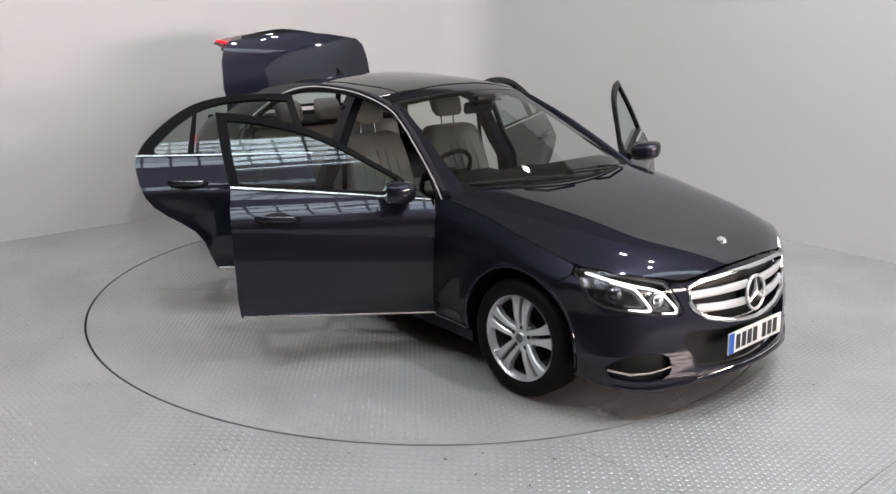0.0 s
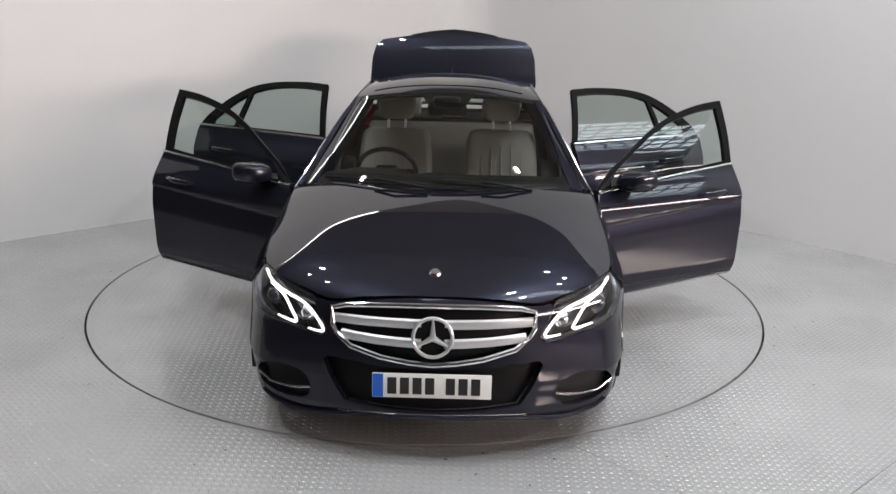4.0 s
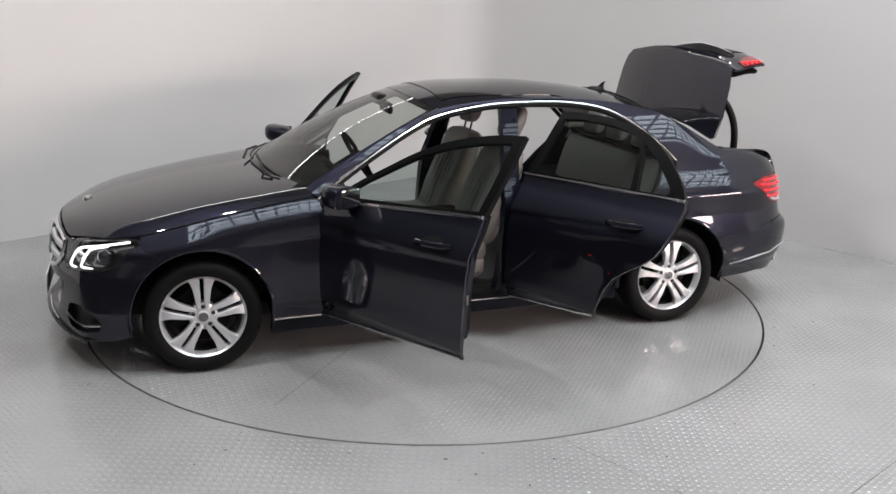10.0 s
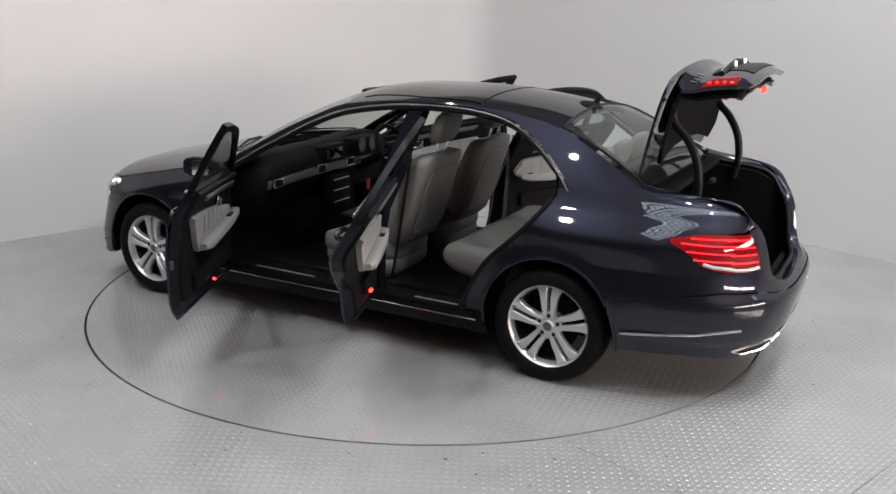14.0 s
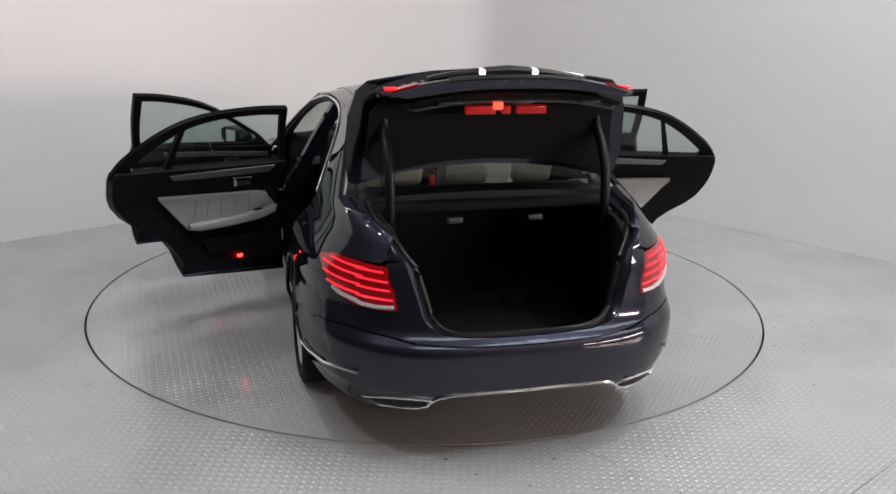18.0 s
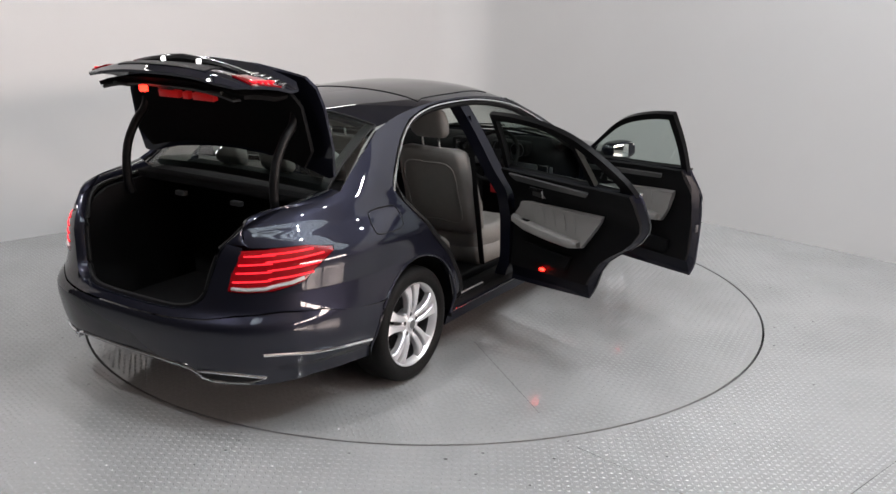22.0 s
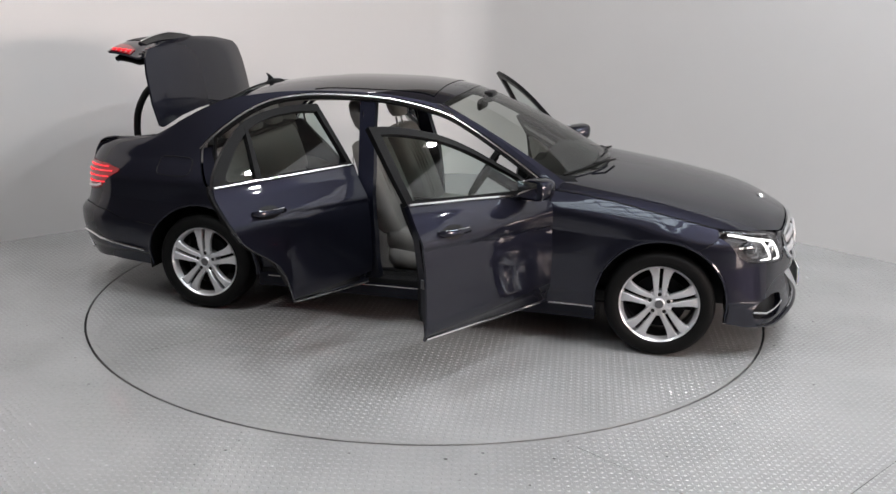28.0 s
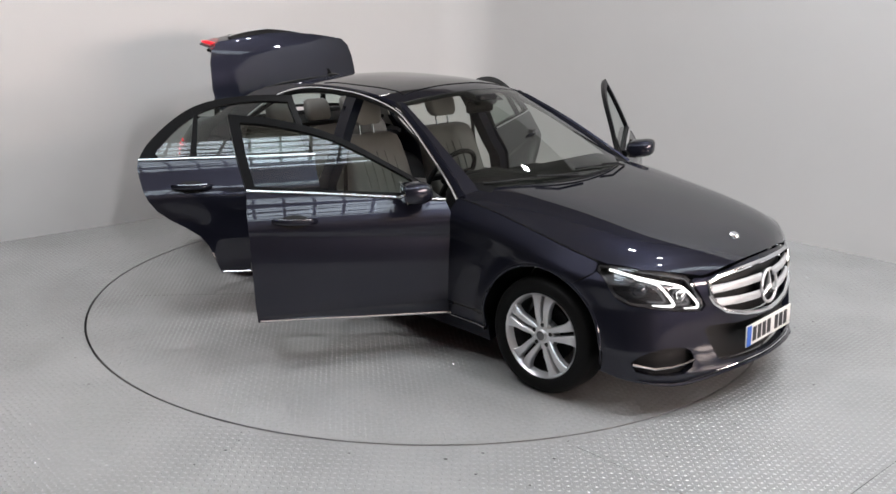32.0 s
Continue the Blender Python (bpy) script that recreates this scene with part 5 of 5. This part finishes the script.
def seat(y0, x0, name="front_seat"):
    root = new(name)
    root.parent = CAR
    root["label"] = "grey leather front seat with ribbed backrest"
    # cushion: sections along x
    rows = []
    for x, z, w, t in ((-.27, .475, .40, .11), (-.24, .475, .47, .155), (-.05, .458, .50, .165), (.09, .470, .505, .170), (.18, .478, .49, .160), (.235, .472, .46, .125), (.265, .460, .40, .07), (.275, .455, .30, .03)):
        ring = []
        for i in range(24):
            a = 2 * math.pi * i / 24
            u = math.copysign(abs(math.cos(a)) ** .6, math.cos(a)) * w / 2
            v = math.copysign(abs(math.sin(a)) ** .6, math.sin(a)) * t / 2
            v += .040 * (abs(u) / (w / 2)) ** 3 * (v > 0)
            ring.append((x, u, z + v))
        rows.append(ring)
    shell("cushion", rows, LEATHER, root)
    rows = []
    for x, z, w, t in ((-.26, .40, .40, .06), (-.245, .385, .47, .12), (-.20, .365, .50, .17), (.05, .362, .51, .175), (.14, .372, .50, .165), (.20, .388, .48, .135), (.235, .405, .44, .09), (.245, .415, .38, .04)):
        rows.append([(x, math.copysign(abs(math.cos(a)) ** .45, math.cos(a)) * w / 2, z + math.copysign(abs(math.sin(a)) ** .45, math.sin(a)) * t / 2) for a in [2 * math.pi * i / 20 for i in range(20)]])
    shell("seat_base", rows, LEATHER, root, "grey seat base")
    part("seat_rail", box((-.22, -.22, .25), (.22, .22, .28)), DASH, root)
    for k in (1, -1):
        part("seat_knob", lathe([(0, .008), (.022, .008), (.024, 0)], 14), DASH, root).matrix_basis = pose(.06, k * .252, .36, 0, 0, 0 if k > 0 else 180)
    rows = []
    lean = radians(-20)
    for h, w, t in ((0, .42, .12), (.03, .48, .16), (.2, .52, .17), (.4, .51, .14), (.54, .485, .12), (.595, .45, .10), (.615, .37, .06)):
        rows.append(pad_ring(-.25 - h * .36, .52 + h * .93, w, t, radians(0), 0, hollow=.035))
    shell("backrest", rows, LEATHER, root)
    for k in range(-2, 3):
        pts = [(-.25 - h * .36 + .085 - .02 * (h > .45), k * .07, .52 + h * .93) for h in (.06, .2, .36, .5)]
        part("rib", tube(pts, .006, 6), LEATHER, root)
    seam = [(-.25 - h * .36 - .083 + .03 * max(0, h - .3), y, .52 + h * .93) for h, y in ((.10, -.17), (.10, 0), (.10, .17), (.3, .19), (.50, .17), (.52, 0), (.50, -.17), (.3, -.19))]
    part("back_panel_seam", tube([p for p in spline(seam, 4)], .004, 6, closed=True), LEATHER, root)
    rows = []
    for h, w, t in ((.66, .20, .07), (.69, .25, .09), (.76, .265, .10), (.83, .25, .08), (.855, .2, .05)):
        rows.append(pad_ring(-.25 - h * .33, .545 + h * .93, w, t, 0, 0))
    shell("headrest", rows, LEATHER, root, "grey leather headrest")
    for k in (.06, -.06):
        part("headrest_post", tube([(-.25 - .58 * .35, k, .52 + .57 * .93), (-.25 - .67 * .34, k, .52 + .68 * .93)], .007, 6), CHROME, root)
    root.matrix_basis = pose(x0, y0, 0)
    return root


seat(.37, -.03)
seat(-.37, -.03)
# rear bench
bench = new("rear_bench")
bench.parent = CAR
bench["label"] = "grey leather rear bench with three headrests"
def bolster(y, cx, cz, a, b, tilt, k, hollow, power=.6):
    """rounded section across the bench, a long and b thick, leaning by tilt"""
    out = []
    c, d = math.cos(tilt), math.sin(tilt)
    for i in range(22):
        q = 2 * math.pi * i / 22
        u = math.copysign(abs(math.cos(q)) ** power, math.cos(q)) * (a - .06 * (1 - k))
        v = math.copysign(abs(math.sin(q)) ** power, math.sin(q)) * b * k
        if v > 0:
            v -= hollow * max(0, 1 - (u / a) ** 2)
        out.append((cx + u * c - v * d, y, cz + u * d + v * c))
    return out


ACROSS = ((-.69, .35, 0), (-.68, .7, 0), (-.655, .9, 0), (-.61, 1, .005), (-.5, 1, .03), (-.37, 1, .04), (-.22, 1, .03), (-.1, 1, .005), (.1, 1, .005), (.22, 1, .03), (.37, 1, .04), (.5, 1, .03), (.61, 1, .005), (.655, .9, 0), (.68, .7, 0), (.69, .35, 0))
shell("bench_cushion", [bolster(y * .91, -.930, .495, .298, .112, radians(7), k, h * 1.4 + .006, .8) for y, k, h in ACROSS], LEATHER, bench)
shell("bench_back", [bolster(y * .97, -1.40, .725, .30, .07, radians(107), k, -h * .5) for y, k, h in ACROSS], LEATHER, bench)
for y in (-.355, 0, .355):
    rr = []
    for h, w, t in ((0, .18, .06), (.02, .215, .085), (.09, .22, .09), (.135, .205, .075), (.155, .16, .04)):
        rr.append(pad_ring(-1.475 - h * .3, 1.052 + h, w, t, 0, y))
    shell("rear_headrest", rr, LEATHER, bench)

# dashboard and controls
rows = []
for y in (-.74, -.70, -.5, -.37, -.2, 0, .2, .4, .70, .74):
    hump = .03 if -.55 < y < -.2 else 0
    k = .04 if abs(y) > .72 else 0
    rows.append([(.92, y, .60), (.95, y, .955 - k), (.80, y, .995 - k + hump * .5), (.64 + k, y, .99 - k + hump), (.57 + k, y, .92 - k), (.58 + k, y, .80), (.66, y, .62)])
shell("dashboard", rows, DASH, CAR, "black dashboard")
part("dash_trim", tube([(.568 + .03 * abs(y), y, .815 + .02 * (1 - abs(y) / .7)) for y in (-.70, -.5, -.3, -.15, 0, .15, .3, .5, .70)], .024, 8, 1.3), WOOD, CAR, "pale trim strip across the dashboard")
part("centre_console", box((-.30, -.13, .25), (.62, .13, .52), .03), DASH, CAR)
part("console_trim", box((-.05, -.11, .52), (.45, .11, .53), .004), WOOD, CAR)
part("console_armrest", box((-.32, -.12, .52), (-.02, .12, .62), .03), DASH, CAR)
for y, z in ((-.64, .825), (-.17, .845), (.17, .845), (.64, .825)):
    vent = part("air_vent", box((.535, y - .048, z - .03), (.56, y + .048, z + .03), .006), CHROME, CAR, "square air vent with bright frame")
    part("vent_slats", box((.531, y - .038, z - .022), (.545, y + .038, z + .022), .003), DASH, vent)
part("centre_console_panel", box((.50, -.125, .52), (.60, .125, .78), .02), DASH, CAR)
part("screen_hood", box((.56, -.14, .87), (.66, .14, .985), .02), DASH, CAR)
part("display", box((.553, -.10, .885), (.559, .10, .965), .002), ROOFGLASS, CAR)
for z in (.60, .68, .755):
    part("control_strip", box((.495, -.09, z - .003), (.502, .09, z + .003), .001), ALLOY, CAR)
part("instrument_binnacle", box((.52, -.52, .90), (.66, -.22, 1.0), .03), DASH, CAR)
part("key_tag", box((.46, -.312, .625), (.465, -.262, .705), .002), REDTAG, CAR, "red key tag hanging below the steering column")
for s in (1, -1):
    part("console_strip", tube([(.45, s * .112, .53), (.2, s * .114, .53), (-.05, s * .112, .53)], .005, 6), CHROME, CAR, "bright strip along the console")
    part("seat_belt", tube([(-.44, s * .60, 1.30), (-.42, s * .63, 1.0), (-.37, s * .655, .6), (-.33, s * .665, .34)], .019, 6, .15, upward=(1, 0, 0)), BLACK, CAR, "black seat belt on the door pillar")
    for x0, x1 in ((.60, .14), (-.58, -.86)):
        part("scuff_plate", box((min(x0, x1), s * .815 - .006, .310), (max(x0, x1), s * .815 + .006, .3135)), ALLOY, CAR, "dull metal scuff plate on the sill", False)
    part("striker", tube([(-.372, s * .862, .66), (-.372, s * .882, .66), (-.372, s * .882, .70), (-.372, s * .862, .70)], .005, 6), CHROME, CAR, "bright door striker")
for y in (-.44, -.30):
    ring = [(.517, y + .052 * math.cos(a), .945 + .052 * math.sin(a)) for a in [2 * math.pi * i / 20 for i in range(20)]]
    part("dial_ring", tube(ring, .0025, 6, closed=True), BARREL, CAR, "dull metal instrument ring")
    part("dial_face", lathe([(0, 0), (.048, 0), (.048, .004)], 20), ROOFGLASS, CAR).matrix_basis = Matrix.Translation((.5185, y, .945)) @ Matrix.Rotation(radians(90), 4, "Z")
wheel_c = Vector((.30, -.37, .93))
q = Matrix.Translation(wheel_c) @ Matrix.Rotation(radians(30), 4, "Y")
o = part("steering_wheel", tube([(0, .185 * math.cos(2 * math.pi * i / 32), .185 * math.sin(2 * math.pi * i / 32)) for i in range(32)], .015, 8, closed=True), DASH, CAR, "black steering wheel")
o.matrix_basis = q
bm = box((-.02, -.07, -.06), (.03, .07, .05), .02)
for a in (0, 180, 270):
    m = Matrix.Rotation(radians(a), 4, "X")
    add_box(bm, (-.008, .05, -.02), (.008, .18, .02), 0, m)
part("wheel_boss", bm, DASH, o)
part("steering_column", tube([(.33, -.37, .92), (.62, -.37, .76)], .035, 8), DASH, CAR)
part("inner_mirror", box((.175, -.125, 1.275), (.21, .125, 1.35), .02), BLACK, CAR)
part("sensor_housing", box((.205, -.085, 1.33), (.275, .085, 1.40), .02), BLACK, CAR, "black sensor housing behind the windscreen")
part("mirror_mount", tube([(.2, 0, 1.35), (.27, 0, 1.385)], .02, 6), BLACK, CAR)

# roof aerial and other fittings
rows = []
for x, w, h in ((-1.375, .004, .006), (-1.365, .016, .022), (-1.34, .024, .030), (-1.30, .027, .028), (-1.26, .022, .020), (-1.235, .012, .010), (-1.228, .003, .004)):
    z = roof(x, 0) - .012
    rows.append([(x, w * math.cos(q), z + (h + .012) * max(0, math.sin(q)) ** .8) for q in [math.pi * i / 8 for i in range(9)]])
shell("aerial_foot", rows, BLACK, CAR, "black foot of the roof aerial")
rows = [[(x, w, z), (x + .002, 0, z + .004), (x, -w, z), (x2, -w * .5, z2), (x2 - .004, 0, z2), (x2, w * .5, z2)] for x, w, z, x2, z2 in ((-1.352, .010, 1.405, -1.29, 1.405), (-1.350, .008, 1.425, -1.315, 1.423), (-1.356, .006, 1.440, -1.330, 1.437), (-1.366, .004, 1.452, -1.345, 1.449))]
shell("roof_aerial", rows, BLACK, CAR, "dark shark-fin roof aerial")
for u0, v0, u1, v1 in ((.62, .01, -.08, .05), (-.10, .01, -.86, .06)):
    blade = [screen(u0 + (u1 - u0) * k / 8, v0 + (v1 - v0) * k / 8) + Vector((.008, 0, .010)) for k in range(9)]
    arm = part("wiper", tube(blade, .006, 6), BLACK, CAR, "black windscreen wiper")
    part("wiper_arm", tube([screen(u0, v0) + Vector((.05, 0, .0)), screen(u0 * .7 + u1 * .3, v0) + Vector((.035, 0, .025)), screen((u0 + u1) / 2, (v0 + v1) / 2) + Vector((.012, 0, .018))], .008, 6), BLACK, arm)
part("bonnet_badge", lathe([(0, .012), (.02, .012), (.026, .004), (.028, 0)], 20, "z"), CHROME, CAR).matrix_basis = pose(2.02, 0, hood(2.02, 0), 0, 22, 0)

flap = spline([(-1.54, .977, 0), (-1.71, .98, 0), (-1.74, .95, 0), (-1.745, .90, 0), (-1.72, .875, 0), (-1.55, .872, 0), (-1.515, .90, 0), (-1.51, .95, 0)], 3)
part("fuel_flap_gap", tube([side(-1)(a, b) for a, b, c in flap], .0035, 5, closed=True), BLACK, CAR, "dark gap round the fuel flap")


def motions():
    turn = [(0, -48.5), (.5, -51.7), (1, -57.0), (1.5, -62.8), (2, -68.8), (3, -80.7), (4.5, -98.2), (6, -116.0), (7.5, -133.5), (9, -151.0), (10.5, -168.4), (12, -185.7), (13.5, -203.3),
            (15.5, -227.0), (17, -244.7), (18.5, -262.3), (20, -279.9), (21.5, -297.5), (23, -315.2), (24.5, -332.8), (26.5, -356.5), (28, -374.6), (29, -386.5), (29.5, -392.2), (30, -397.8), (30.5, -401.6), (31, -404.0), (31.3, -404.6), (32, -404.6)]
    base = Matrix.Translation((OFFX, OFFY, 0))
    walk(CAR, [(t, pose(0, 0, 0, 0, 0, a) @ base) for t, a in turn])
    walk(TABLE, [(t, pose(0, 0, 0, 0, 0, a)) for t, a in turn])


motions()
